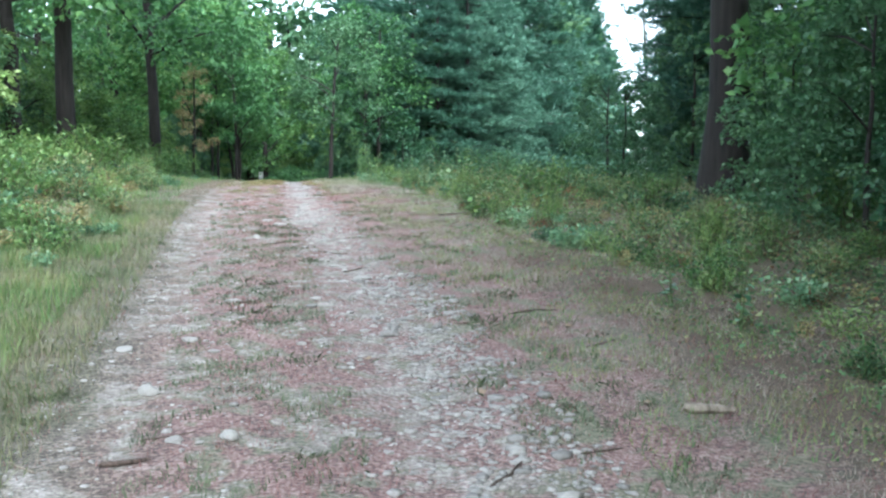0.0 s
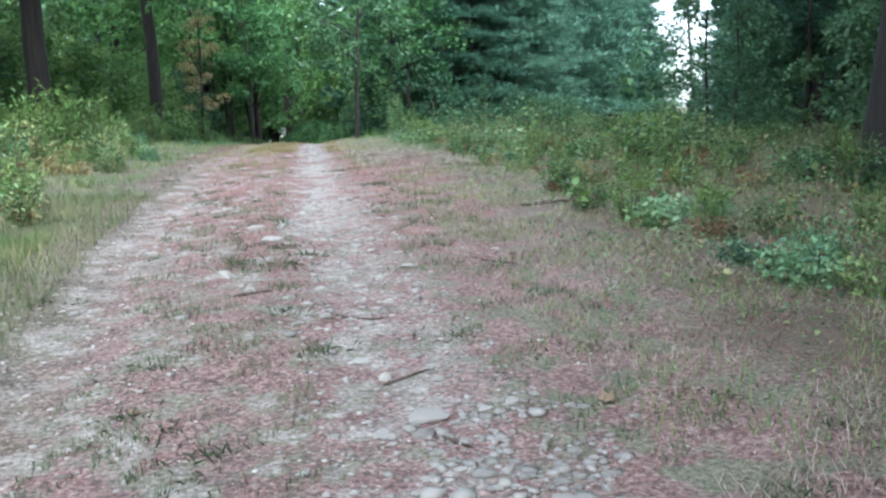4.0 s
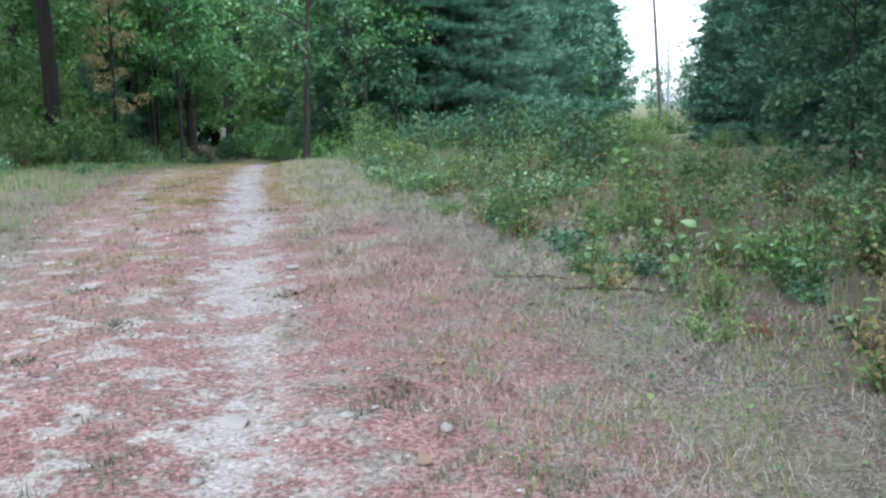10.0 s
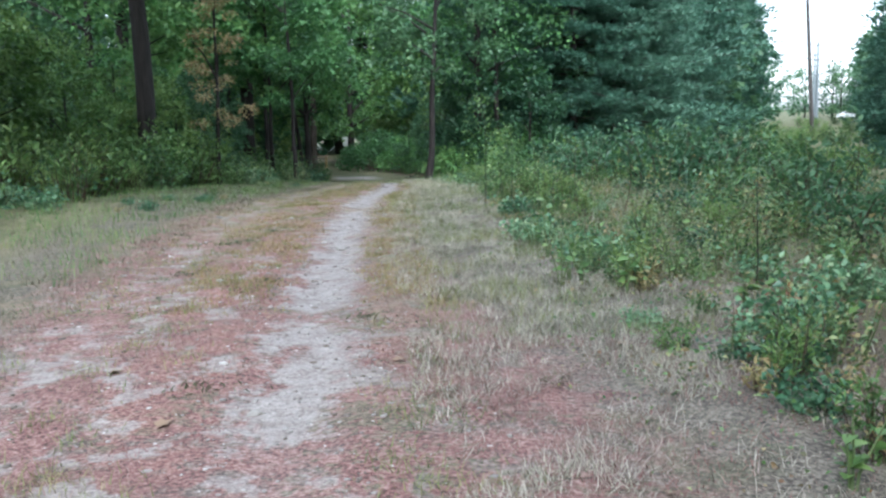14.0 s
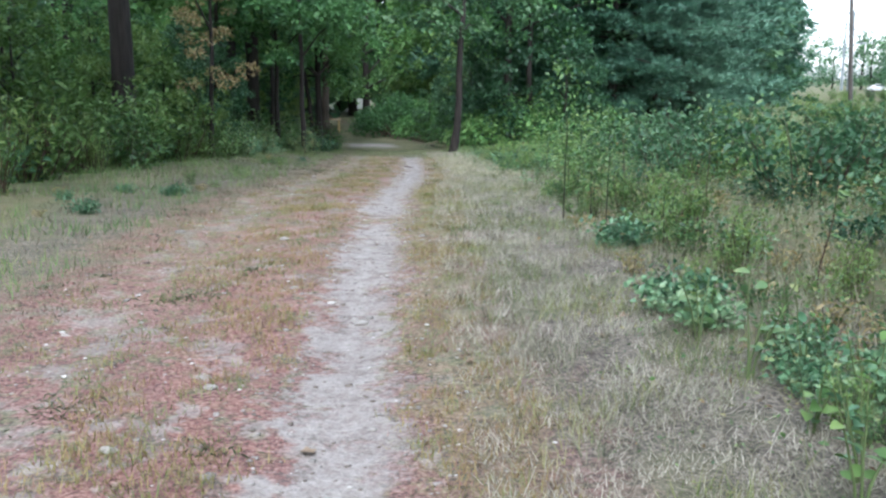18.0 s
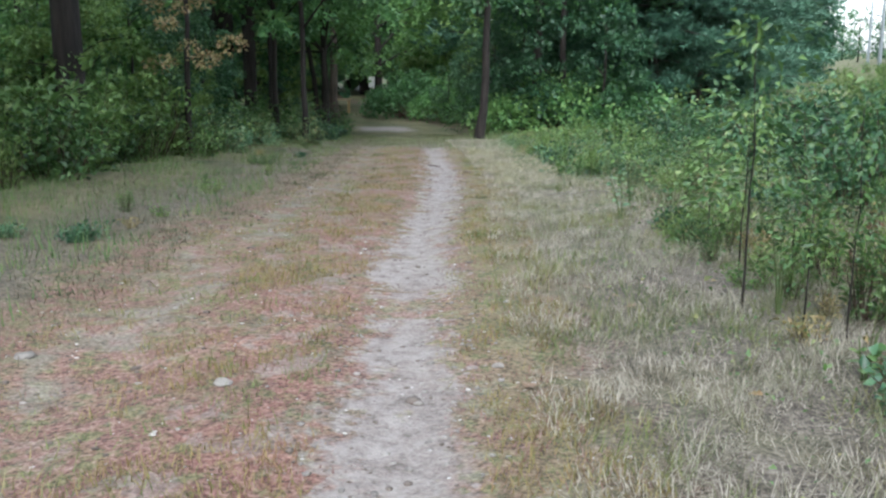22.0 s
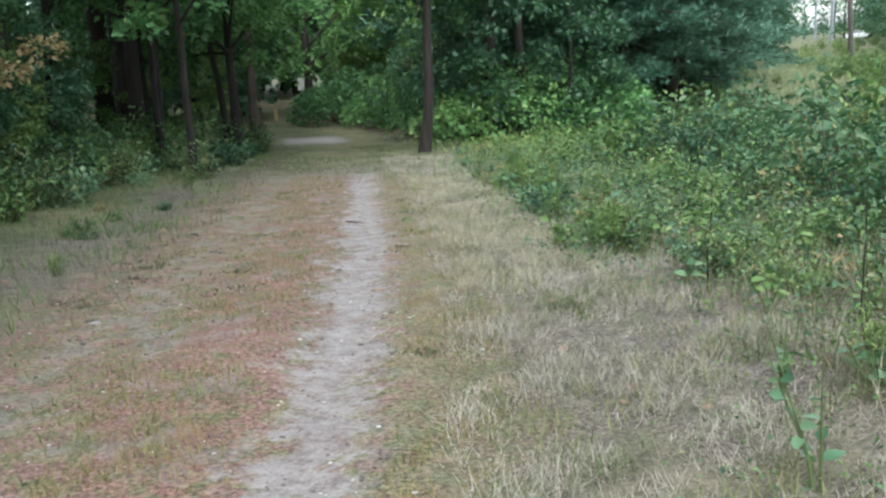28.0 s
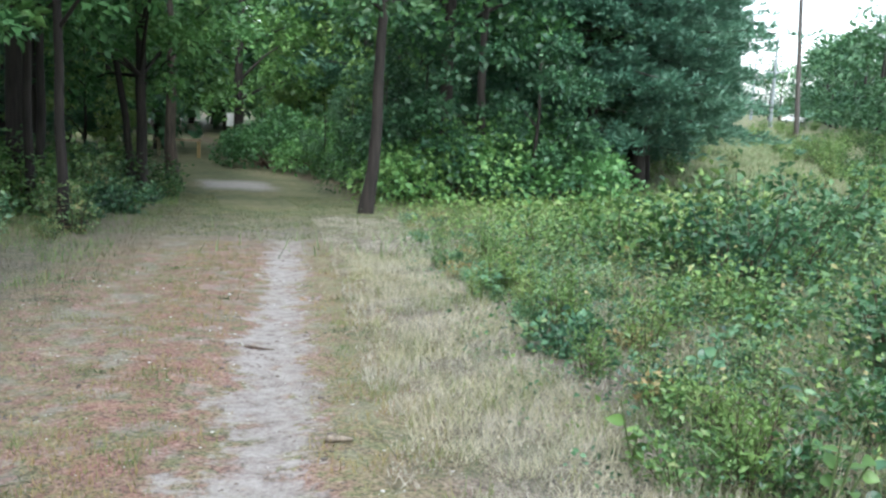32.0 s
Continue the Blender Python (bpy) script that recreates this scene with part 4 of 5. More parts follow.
# the overgrown clearing
for y in np.arange(4.0, 66, 1.35):
    e = edge(y)
    far = 0.466 * y + 3 if y > 12 else 8
    far = min(far, 9 + 0.27 * y)
    m = int(max(3, (far - e) / 1.05))
    for k in range(m):
        x = e + 0.7 + (far - e) * (k + rng.uniform(0, 1)) / m
        yy = y + rng.uniform(-0.65, 0.65)
        wild = float(fine_noise(x, yy, 0.8, 9)) + rng.uniform(-0.35, 0.35)
        if rng.uniform() < (0.28 if y < 24 else 0.38) or (x - e > 5 and rng.uniform() < 0.45) or (yy > 50 and abs(x - 0.52 * (yy - 34.7)) < 2.0):
            continue
        if wild < (-0.3 if 17 < y < 26 else -0.5) or (abs(x - 1.5) < 0.7 and 47 < yy < 54):
            continue
        near = min(1.0 if y < 34 else 0.85, (0.45 if y < 34 else 0.28) + (0.22 if y < 34 else 0.16) * (x - e)) if not 20 < y < 36 else min(0.85, 0.18 + 0.14 * (x - e))
        kind = ((weed, bramble, rod, dark, tall, bushy, bushy, rod) if y > 33 else (weed, browned, rod, rod, tall, bushy, weed, bramble) if y > 17 else (weed, bushy, dark, bushy, bramble, browned, dark, weed))[rng.integers(8)]
        near *= 0.8 if y < 17 else 0.85 if 17 < y < 26 else 1.0 if y < 48 else 0.75
        plant(kind, x, yy, near * (0.42 + 0.7 * max(0.0, wild + 0.2)) * rng.uniform(0.85, 1.15))
for k in range(46):
    y = rng.uniform(66, 150)
    x = 0.466 * y - 16 + rng.uniform(1, 18)
    plant((dark, tall)[k % 2], x, y, rng.uniform(0.8, 1.5))
for k in range(58):
    y = rng.uniform(50, 92)
    x = 0.5 * (y - 35) + rng.uniform(-5.5, 8)
    if abs(x - 0.5 * (y - 35.5)) > 1.0:
        plant((dark, tall, bushy, dark, weed)[k % 5], x, y, rng.uniform(0.45, 1.0))
# thick brambles towards the end of the walk
for x, y, s in ((4.2, 46.4, 0.95), (5.0, 46.0, 1.15), (5.7, 46.9, 1.2), (8.3, 45.2, 1.35), (9.2, 46.0, 1.5), (3.3, 47.4, 0.7), (7.6, 43.6, 0.9)):
    plant(dark, x, y, s)
for k in range(95):
    y = rng.uniform(36.5, 47)
    x = edge(y) + 0.15 + abs(rng.normal()) * 1.7
    plant((bramble, weed, bushy, bramble, dark, bushy)[k % 6], x, y, rng.uniform(0.22, 0.55) * min(1.2, 0.6 + 0.2 * (x - edge(y))))
for x, y, s in ((4.6, 38.4, 0.9), (5.2, 39.2, 1.15), (5.9, 38.6, 1.1), (4.4, 40.6, 0.75), (6.2, 41.4, 1.1), (6.9, 40.2, 1.2), (4.78, 44.5, 0.9), (5.4, 44.9, 0.95), (6.4, 46.4, 1.15), (7.6, 47.6, 1.2), (3.9, 33.6, 0.9), (4.8, 31.2, 1.0), (5.6, 27.4, 0.9), (6.8, 34.4, 1.1), (4.6, 24.2, 0.7), (8.4, 38.6, 1.2)):
    plant(thorn, x, y, s * 1.15)
# rank growth along the left
for y in np.arange(5, 64, 1.15):
    x = float(np.interp(y, [5, 12, 20, 25, 32, 37, 41, 45, 48, 51, 56, 61, 64], [-3.6, -4.0, -5.1, -5.3, -5.3, -5.3, -4.8, -4.4, -3.75, -3.35, -3.4, -3.7, -5.0]))
    for k in range(4 if y > 22 else 3):
        back = rng.uniform(0, 2.6)
        plant(((dark, bramble, bushy, dark, bramble) if y > 43 else (dark, bramble, rod, tall, rod))[rng.integers(5)], x - back * 1.2 + 0.3, y + rng.uniform(-0.7, 0.7), (rng.uniform(0.35, 1.0) + (0.16 * back if y > 22 else 0)) * (1.2 if 22 < y < 44 else 1.0))
for x, y in ((5.27, 25.46), (2.6, 31.2), (3.0, 33.4), (2.7, 28.4), (2.9, 26.3)):
    plant(stems[rng.integers(3)], x, y, rng.uniform(0.8, 1.15))

# ---- leafy saplings at the edge of the weeds ----
def sapling(seed, h):
    r = np.random.default_rng(seed)
    p = root("sapling", "thin dark-stemmed sapling with a small leafy top", "tree", "saplings beside the trail")
    line = stem_line(h, 0.0075, r.normal(size=2) * 0.03, r, 8, 0.06)
    part("stem", tubes("stem", [line], M_BARK, 6), p)
    n = 200
    z = h * (1 - 0.62 * r.uniform(0, 1, n) ** 1.3)
    c = np.stack([np.interp(z, line[0][:, 2], line[0][:, 0]), np.interp(z, line[0][:, 2], line[0][:, 1]), z], -1)
    off = r.normal(size=(n, 3)) * [0.13, 0.13, 0.05] * (0.6 + 0.5 * np.sin(np.pi * (z / h)))[:, None]
    part("leaves", leaf_mesh("leaves", c + off, off + r.normal(size=(n, 3)) * 0.06, r.uniform(0.04, 0.085, n), 0.032, M_SHRUB, r, 0.2, 0.3), p, kind="stuff")
    return p


saplings = [sapling(k, h) for k, h in ((401, 1.5), (402, 1.25), (403, 1.0))]
for k, (x, y, s) in enumerate(((1.58, 29.67, 1.1), (1.93, 30.8, 0.9), (1.94, 31.6, 0.85), (1.94, 29.84, 0.6), (2.11, 27.46, 0.6), (2.3, 36.46, 0.8), (3.12, 22.62, 0.8), (2.7, 35.25, 0.8), (1.79, 29.27, 0.75), (1.91, 28.98, 0.8))):
    ob = put(saplings[k % 3], x, y, 77.0 * k, s, 0.01, first=k < 3)

# ---- low leafy growth over the clearing's floor ----
def ground_cover(name, label, n, x0, x1, y0, y1, leaf, h, mat, seed, gaps=-0.35):
    r = np.random.default_rng(seed)
    ys = r.uniform(y0, y1, n)
    start = np.array([edge(v) for v in np.linspace(y0, y1, 60)])
    near = np.interp(ys, np.linspace(y0, y1, 60), start)
    xs = near + x0 + (x1 - x0) * r.uniform(0, 1, n) ** 1.25
    f = fine_noise(xs, ys, 1.9, seed) + 0.6 * fine_noise(xs, ys, 5.1, seed + 2)
    keep = (f > gaps + r.uniform(-0.3, 0.3, n)) & (r.uniform(0, 1, n) < 0.25 + (xs - near - x0) * 0.6)
    xs, ys, f, near = xs[keep], ys[keep], f[keep], near[keep]
    n = len(xs)
    z = h * (0.2 + 0.9 * np.clip(f + 0.3, 0, 1.2)) * np.clip(0.35 + 0.3 * (xs - near - x0), 0, 1.2) * r.uniform(0.05, 1, n)
    pos = np.stack([xs, ys, height(xs, ys) + z], -1)
    way = r.normal(size=(n, 3)) * [1, 1, 0.45] + [0, 0, 0.25]
    L = leaf * np.exp(r.normal(size=n) * 0.33) * np.clip(0.55 + 0.22 * (xs - near - x0), 0, 1.15)
    return tagged(new(name, leaf_mesh(name, pos, way, L, L * r.uniform(0.4, 0.8, n), mat, r, 0.2, 0.2)), label, "plants", kind="stuff")


ground_cover("ground_cover", "low green and brown weeds over the litter beside the lower trail", 30000, -1.0, 5.5, 2.5, 18, 0.032, 0.2, M_MIXED, 3, 0.0)
ground_cover("ground_cover", "dark low weeds over the litter at the wood's edge", 26000, -0.7, 4.5, 1.5, 11, 0.034, 0.2, M_MIXED, 15, -0.4)
ground_cover("ground_cover", "low mixed weeds beside the crest of the trail", 24000, -0.8, 6.5, 16, 37, 0.036, 0.34, M_MIXED, 5, -0.15)
ground_cover("ground_cover", "light green weeds beside the crest of the trail", 18000, -0.6, 6.5, 15, 37, 0.038, 0.4, M_LIGHT, 6, 0.05)
ground_cover("ground_cover", "dense bramble undergrowth of the overgrown clearing", 26000, -0.5, 7.5, 35, 50, 0.05, 0.45, M_BRAMBLE, 7, -0.15)
ground_cover("ground_cover", "light green undergrowth of the overgrown clearing", 24000, -0.4, 7.5, 35, 52, 0.045, 0.55, M_LIGHT, 8, 0.1)
ground_cover("ground_cover", "yellowing weeds among the undergrowth", 26000, -0.5, 7.5, 33, 55, 0.042, 0.5, M_MIXED, 9, -0.05)
ground_cover("ground_cover", "yellow and brown weeds among the undergrowth", 4500, -0.4, 6.5, 18, 50, 0.045, 0.5, M_YELLOW, 10, 0.35)
ground_cover("ground_cover", "far leafy undergrowth of the clearing", 14000, 0.2, 12, 49, 66, 0.09, 0.45, M_LIGHT, 11)
ground_cover("ground_cover", "red and brown weeds beside the lower trail", 6000, -0.6, 4.0, 5, 24, 0.04, 0.25, M_RUSSET, 13, 0.1)

# ---- grass ----
def blades(name, label, xs, ys, h, w, mat, rng, lay=0.6, fine=True):
    """Grass as one mesh: slanting single blades, or bent ones where the grass is tall."""
    n = len(xs)
    zs = height(xs, ys) - 0.004
    a = rng.uniform(0, 2 * np.pi, n)
    d = np.stack([np.cos(a), np.sin(a), np.zeros(n)], -1)
    side = np.stack([-np.sin(a), np.cos(a), np.zeros(n)], -1)
    h = (h * rng.uniform(0.4, 1.4, n))[:, None]
    t = rng.uniform(max(0.15, lay - 0.4), lay + 0.25, n)[:, None]
    p = np.stack([xs, ys, zs], -1)
    tip = p + d * h * t + [0, 0, 1] * h * np.sqrt(np.maximum(0.03, 1 - t ** 2))
    w = np.broadcast_to(w, n)[:, None]
    if fine:
        v = np.stack([p - side * w, p + side * w, tip], 1).reshape(-1, 3)
        tri = np.arange(3 * n).reshape(-1, 3)
    else:
        mid = p + d * h * t * 0.42 + [0, 0, 1] * h * 0.55 * (1 - 0.5 * t)
        v = np.stack([p - side * w, p + side * w, mid + side * w * 0.7, mid - side * w * 0.7, tip], 1).reshape(-1, 3)
        k = np.arange(n)[:, None] * 5
        tri = np.concatenate([k + [0, 1, 2], k + [0, 2, 3], k + [3, 2, 4]])
    return tagged(new(name, mesh_np(name, v, tri, mat)), label, "grass", kind="stuff")


def scatter(n, u0, u1, y0, y1, rng, keep=None):
    y = y0 + (y1 - y0) * rng.uniform(0, 1, n)
    u = rng.uniform(u0, u1, n)
    x = u + track(y)
    ok = np.ones(n, bool) if keep is None else keep(u, y, x)
    return x[ok], y[ok]


def off_tracks(u, y, x):
    r = np.random.default_rng(3).uniform(0, 1, len(u))
    q = fine_noise(x, y, 3.1, 5) + 0.6 * fine_noise(x, y, 8.7, 1)
    inr = np.exp(-(u / 0.36) ** 4) * 1.02
    inl = np.exp(-((u + 1.55) / 0.4) ** 4) * 0.8
    return (r > np.maximum(inr, inl)) & (q > -0.5 + r * 0.6)


g = np.random.default_rng(71)
x, y = scatter(270000, -2.3, 2.4, 1.5, 48, g, lambda u, y, x: off_tracks(u, y, x) & ((u < 0.9) | (y < 21)) & (g.uniform(0, 1, len(u)) < np.clip((40 - y) / 12, 0.35, 1)))
blades("red_grass", "short reddish dry grass on the trail", x, y, 0.042, 0.0028, M_REDGRASS, g, 0.85)
x, y = scatter(150000, -1.9, 0.95, 22, 49, g, lambda u, y, x: off_tracks(u, y, x) & (fine_noise(x, y, 1.7, 8) + 0.5 * fine_noise(x, y, 6.1, 4) > -0.15) & (g.uniform(0, 1, len(u)) < np.clip((46 - y) / 14, 0.3, 1)))
blades("ochre_grass", "short ochre and green grass between the wheel tracks", x, y, 0.06, 0.0028, M_OCHRE, g, 0.7)
x, y = scatter(250000, 0.6, 3.2, 14, 54, g, lambda u, y, x: off_tracks(u, y, x) & (fine_noise(x, y, 2.1, 6) + 0.5 * fine_noise(x, y, 6.3, 2) > -0.75) & (y + 4 * fine_noise(x, y, 1.1, 1) > 19))
blades("dry_grass", "pale dry grass along the trail's edge", x, y, 0.12 * (0.75 + 0.6 * fine_noise(x, y, 2.7, 6)), 0.0025, M_STRAW, g, 0.9)
x, y = scatter(95000, 0.9, 3.8, 1.5, 21, g, lambda u, y, x: fine_noise(x, y, 2.1, 6) + 0.5 * fine_noise(x, y, 6.3, 2) > -0.25)
blades("withered_grass", "withered brownish grass beside the lower trail", x, y, 0.085 * (0.75 + 0.6 * fine_noise(x, y, 2.7, 6)), 0.0024, M_WITHER, g, 0.95)
x, y = scatter(36000, 0.7, 3.3, 9, 23, g, lambda u, y, x: fine_noise(x, y, 2.9, 7) + 0.6 * fine_noise(x, y, 7.1, 3) > 0.3)
blades("bleached_grass", "bleached bent grass over reddish litter", x, y, 0.11, 0.0015, M_STRAW, g, 0.95, False)
x, y = scatter(34000, 2.2, 11.0, 8, 60, g, lambda u, y, x: (u > 3.2) | (y > 26))
blades("meadow_grass", "tall mixed grass among the weeds of the clearing", x, y, 0.27, 0.004, M_MEADOW, g, 0.6, False)
x, y = scatter(52000, 0.95, 3.2, 21, 47, g, lambda u, y, x: fine_noise(x, y, 2.4, 3) + 0.5 * fine_noise(x, y, 7.0, 2) > -0.05)
blades("tall_dry_grass", "tall straw and green grass in clumps at the trail's edge", x, y, 0.18 * (0.8 + 0.5 * fine_noise(x, y, 3.3, 5)), 0.0017, M_TALLDRY, g, 0.9, False)
x, y = scatter(60000, 0.75, 3.4, 21, 48, g, lambda u, y, x: fine_noise(x, y, 1.9, 4) + 0.7 * fine_noise(x, y, 6.1, 2) > 0.22)
blades("green_tussocks", "green tussocks in the dry grass at the trail's edge", x, y, 0.13, 0.0028, M_SPRIG, g, 0.8)
x, y = scatter(26000, 0.75, 1.9, 37, 47.5, g, lambda u, y, x: fine_noise(x, y, 1.3, 2) + 0.6 * fine_noise(x, y, 5.1, 3) > -0.25)
blades("blond_grass", "bleached blond grass at the trail's edge", x, y, 0.12, 0.003, M_BLOND, g, 0.95)
x, y = scatter(75000, -4.6, -1.8, 2, 56, g)
blades("verge_grass", "brownish green grass on the trail's verge", x, y, 0.09, 0.0028, M_VERGE, g, 0.8)
x, y = scatter(34000, -5.5, -2.2, 2, 60, g, lambda u, y, x: fine_noise(x, y, 1.3, 3) > -0.1)
blades("green_grass", "green grass on the trail's verge", x, y, 0.14, 0.0045, M_GRASS, g, 0.5)

x, y = scatter(30000, -4.8, -2.3, 1.5, 12, g, lambda u, y, x: fine_noise(x, y, 1.4, 5) + 0.5 * fine_noise(x, y, 4.6, 2) > -0.2)
blades("lush_grass", "fresh green grass on the bank of the lower trail", x, y, 0.13, 0.004, M_GRASS, g, 0.6)
xs = g.uniform(0, 1, 26000)
y = 47 + 90 * xs ** 1.6
x = 0.5 * (y - 35.5) + g.normal(size=len(y)) * (1.5 + 0.02 * y)
blades("pale_grass", "pale yellow-green grass strip down the clearing", x, y, 0.28, 0.004 + 0.00012 * y, M_PALE, g, 0.6, False)

xs = []
for k in range(420):
    y0 = 17 + 31 * g.uniform()
    u0 = g.choice([g.uniform(-1.35, -0.45), g.uniform(-1.9, -0.4), g.uniform(0.45, 1.0)])
    m = int(g.uniform(14, 55))
    xs.append(np.stack([u0 + float(track(y0)) + g.normal(size=m) * 0.07, y0 + g.normal(size=m) * 0.09], -1))
xs = np.concatenate(xs)
blades("grass_sprigs", "loose green and yellow grass sprigs in the red turf", xs[:, 0], xs[:, 1], 0.075, 0.0026, M_SPRIG, g, 0.75)
x, y = scatter(30000, 2.4, 5.2, 23, 46, g, lambda u, y, x: fine_noise(x, y, 1.7, 5) + 0.6 * fine_noise(x, y, 5.3, 2) > 0.0)
blades("straw_patches", "straw-coloured grass showing between the weeds", x, y, 0.3, 0.0026, M_TALLDRY, g, 0.75, False)

# ---- stones ----
def pebble(seed, flat=0.6):
    r = np.random.default_rng(seed)
    bm = bmesh.new()
    bmesh.ops.create_icosphere(bm, subdivisions=1, radius=1.0)
    for v in bm.verts:
        v.co *= r.uniform(0.72, 1.15)
        v.co.z *= flat
        v.co.x *= 1.25
    co = np.array([v.co[:] for v in bm.verts])
    tri = np.array([[v.index for v in f.verts] for f in bm.faces])
    bm.free()
    return co, tri


def gravel(name, label, n, u0, u1, y0, y1, size, rng, keep=None, mat=None):
    forms = [pebble(k, 0.42) for k in range(5)]
    xs, ys = scatter(n, u0, u1, y0, y1, rng, keep)
    s = size * np.exp(rng.normal(size=len(xs)) * 0.45)
    zs = height(xs, ys) + s * 0.08
    a = rng.uniform(0, 6.28, len(xs))
    vs, ts, base = [], [], 0
    for k in range(len(xs)):
        co, tri = forms[k % 5]
        c, sn = math.cos(a[k]), math.sin(a[k])
        q = co * s[k]
        vs.append(np.stack([q[:, 0] * c - q[:, 1] * sn + xs[k], q[:, 0] * sn + q[:, 1] * c + ys[k], q[:, 2] + zs[k]], -1))
        ts.append(tri + base)
        base += len(co)
    return tagged(new(name, mesh_np(name, np.concatenate(vs), np.concatenate(ts), mat or M_GRAVEL)), label, "gravel", kind="stuff")


gravel("gravel", "loose grey gravel in the wheel track", 1300, -0.45, 0.5, 12, 30, 0.008, g)
gravel("gravel", "loose grey stones scattered over the trail", 700, -2.1, 1.0, 2, 30, 0.010, g)
# the crumbs' dark colour also stands in for shade in the track's small dents
gravel("soil_crumbs", "dark crumbs on the bare track, standing in for its shadowed dents", 2600, -0.42, 0.42, 16, 49, 0.0075, g, None, M_CRUMB)
gravel("soil_crumbs", "dark crumbs on the trail's other wheel track", 1500, -2.1, -1.0, 5, 44, 0.010, g, None, M_CRUMB)
gravel("stone_chips", "tiny pale stone chips scattered over the turf", 2600, -2.3, 1.0, 3, 46, 0.006, g, None, M_CHIP)

# ---- green tufts on the trail ----
def tuft(seed, n, h, spread):
    r = np.random.default_rng(seed)
    a = r.uniform(0, 6.28, n)
    p = np.stack([np.cos(a), np.sin(a), np.zeros(n)], -1) * (spread * np.abs(r.normal(size=n)) * 0.6)[:, None]
    d = p / spread * 0.45 + r.normal(size=(n, 3)) * 0.5 + [0, 0, 0.6]
    return leaf_mesh("tuft", p, d, h * r.uniform(0.4, 1.2, n), 0.0026, M_MOSS, r, 0.1, 0.3)


tuft_meshes = [tuft(k, 130, 0.05, 0.2) for k in range(4)]
for k in range(150):
    y = float(g.uniform(3, 47) if k % 3 else g.uniform(2.5, 10))
    u = float(g.choice([g.uniform(-1.25, -0.35), g.uniform(0.35, 1.6), g.uniform(-2.4, -1.9)]))
    x = u + float(track(y))
    ob = tagged(new("grass_tuft", tuft_meshes[k % 4]), "small green grass tuft growing on the trail", "grass", "tufts on the trail", "stuff")
    s = float(g.uniform(0.45, 1.3))
    ob.matrix_basis = pose(x, y, z_at(x, y) - 0.01, 0, 0, float(g.uniform(0, 360))) @ Matrix.Diagonal((s, s, s * 0.8, 1))
for k, (x, y, q) in enumerate(((-0.33, 11.12, 1.1), (-0.12, 10.92, 1.2), (0.9, 11.37, 1.0), (-0.6, 10.58, 1.5), (-0.19, 10.58, 1.1), (-0.01, 8.4, 1.2), (1.32, 8.19, 1.1), (-0.77, 7.71, 1.1), (-0.38, 7.24, 1.2), (0.95, 4.1, 1.4), (-0.1, 4.7, 1.3), (-0.45, 6.0, 1.3), (1.2, 5.6, 1.3), (0.5, 12.6, 0.9))):
    ob = tagged(new("grass_tuft", tuft_meshes[k % 4]), "small green grass tuft growing on the trail", "grass", "tufts on the trail", "stuff")
    ob.matrix_basis = pose(x, y, z_at(x, y) - 0.01, 0, 0, 61.0 * k) @ Matrix.Diagonal((q, q, q, 1))
x, y = scatter(60000, -1.45, 1.3, 1.8, 15, g, lambda u, y, x: (np.abs(u - 0.05) > 0.4) & (fine_noise(x, y, 3.4, 3) + 0.8 * fine_noise(x, y, 8.3, 1) > 0.35))
blades("mossy_grass", "short mossy grass in cushions between the wheel tracks", x, y, 0.05, 0.0034, M_MOSS, g, 0.6)
x, y = scatter(16000, -3.4, -1.9, 2.5, 15, g)
blades("bank_grass", "olive green grass along the lower trail", x, y, 0.12, 0.004, M_MEADOW, g, 0.6)
x, y = scatter(26000, 0.9, 3.6, 2.5, 17, g, lambda u, y, x: fine_noise(x, y, 2.3, 4) > -0.15)
blades("sparse_grass", "thin green grass over brown litter beside the trail", x, y, 0.07, 0.003, M_GRASS, g, 0.7)
x, y = scatter(26000, -2.6, 2.2, 49.5, 62, g, lambda u, y, x: (np.abs(u + 0.3) > 0.9) | (y < 57))
blades("glade_grass", "short green grass where the trail bends into the wood", x, y, 0.06, 0.006, M_MEADOW, g, 0.7)

# ---- stones, sticks and leaves on the trail ----
def rock_mesh(seed, flat):
    r = np.random.default_rng(seed)
    bm = bmesh.new()
    bmesh.ops.create_icosphere(bm, subdivisions=2, radius=1.0)
    cuts = [unit(r.normal(size=3)) for _ in range(6)]
    for v in bm.verts:
        c = np.array(v.co)
        for q in cuts:
            d = c @ q
            if d > 0.62:
                c = c - q * (d - 0.62) * 0.85
        c = c * (1 + 0.10 * float(noise.noise(Vector(c * 1.7) + Vector((seed, 0, 0)))))
        v.co = (c[0] * 1.3, c[1], c[2] * flat)
    me = bpy.data.meshes.new("rock")
    bm.to_mesh(me)
    bm.free()
    me.materials.append(M_STONE)
    return me


rocks = [rock_mesh(k, f) for k, f in enumerate((0.55, 0.4, 0.7, 0.35, 0.5, 0.6))]


def rock(x, y, s, k=0):
    s = s * 0.72
    ob = tagged(new("rock", rocks[k % 6]), "pale grey stone half sunk in the trail", "stone", "stones on the trail")
    ob.matrix_basis = pose(x, y, z_at(x, y) + s * 0.02, 0, 0, 53.0 * k) @ Matrix.Diagonal((s, s, s, 1))
    return ob


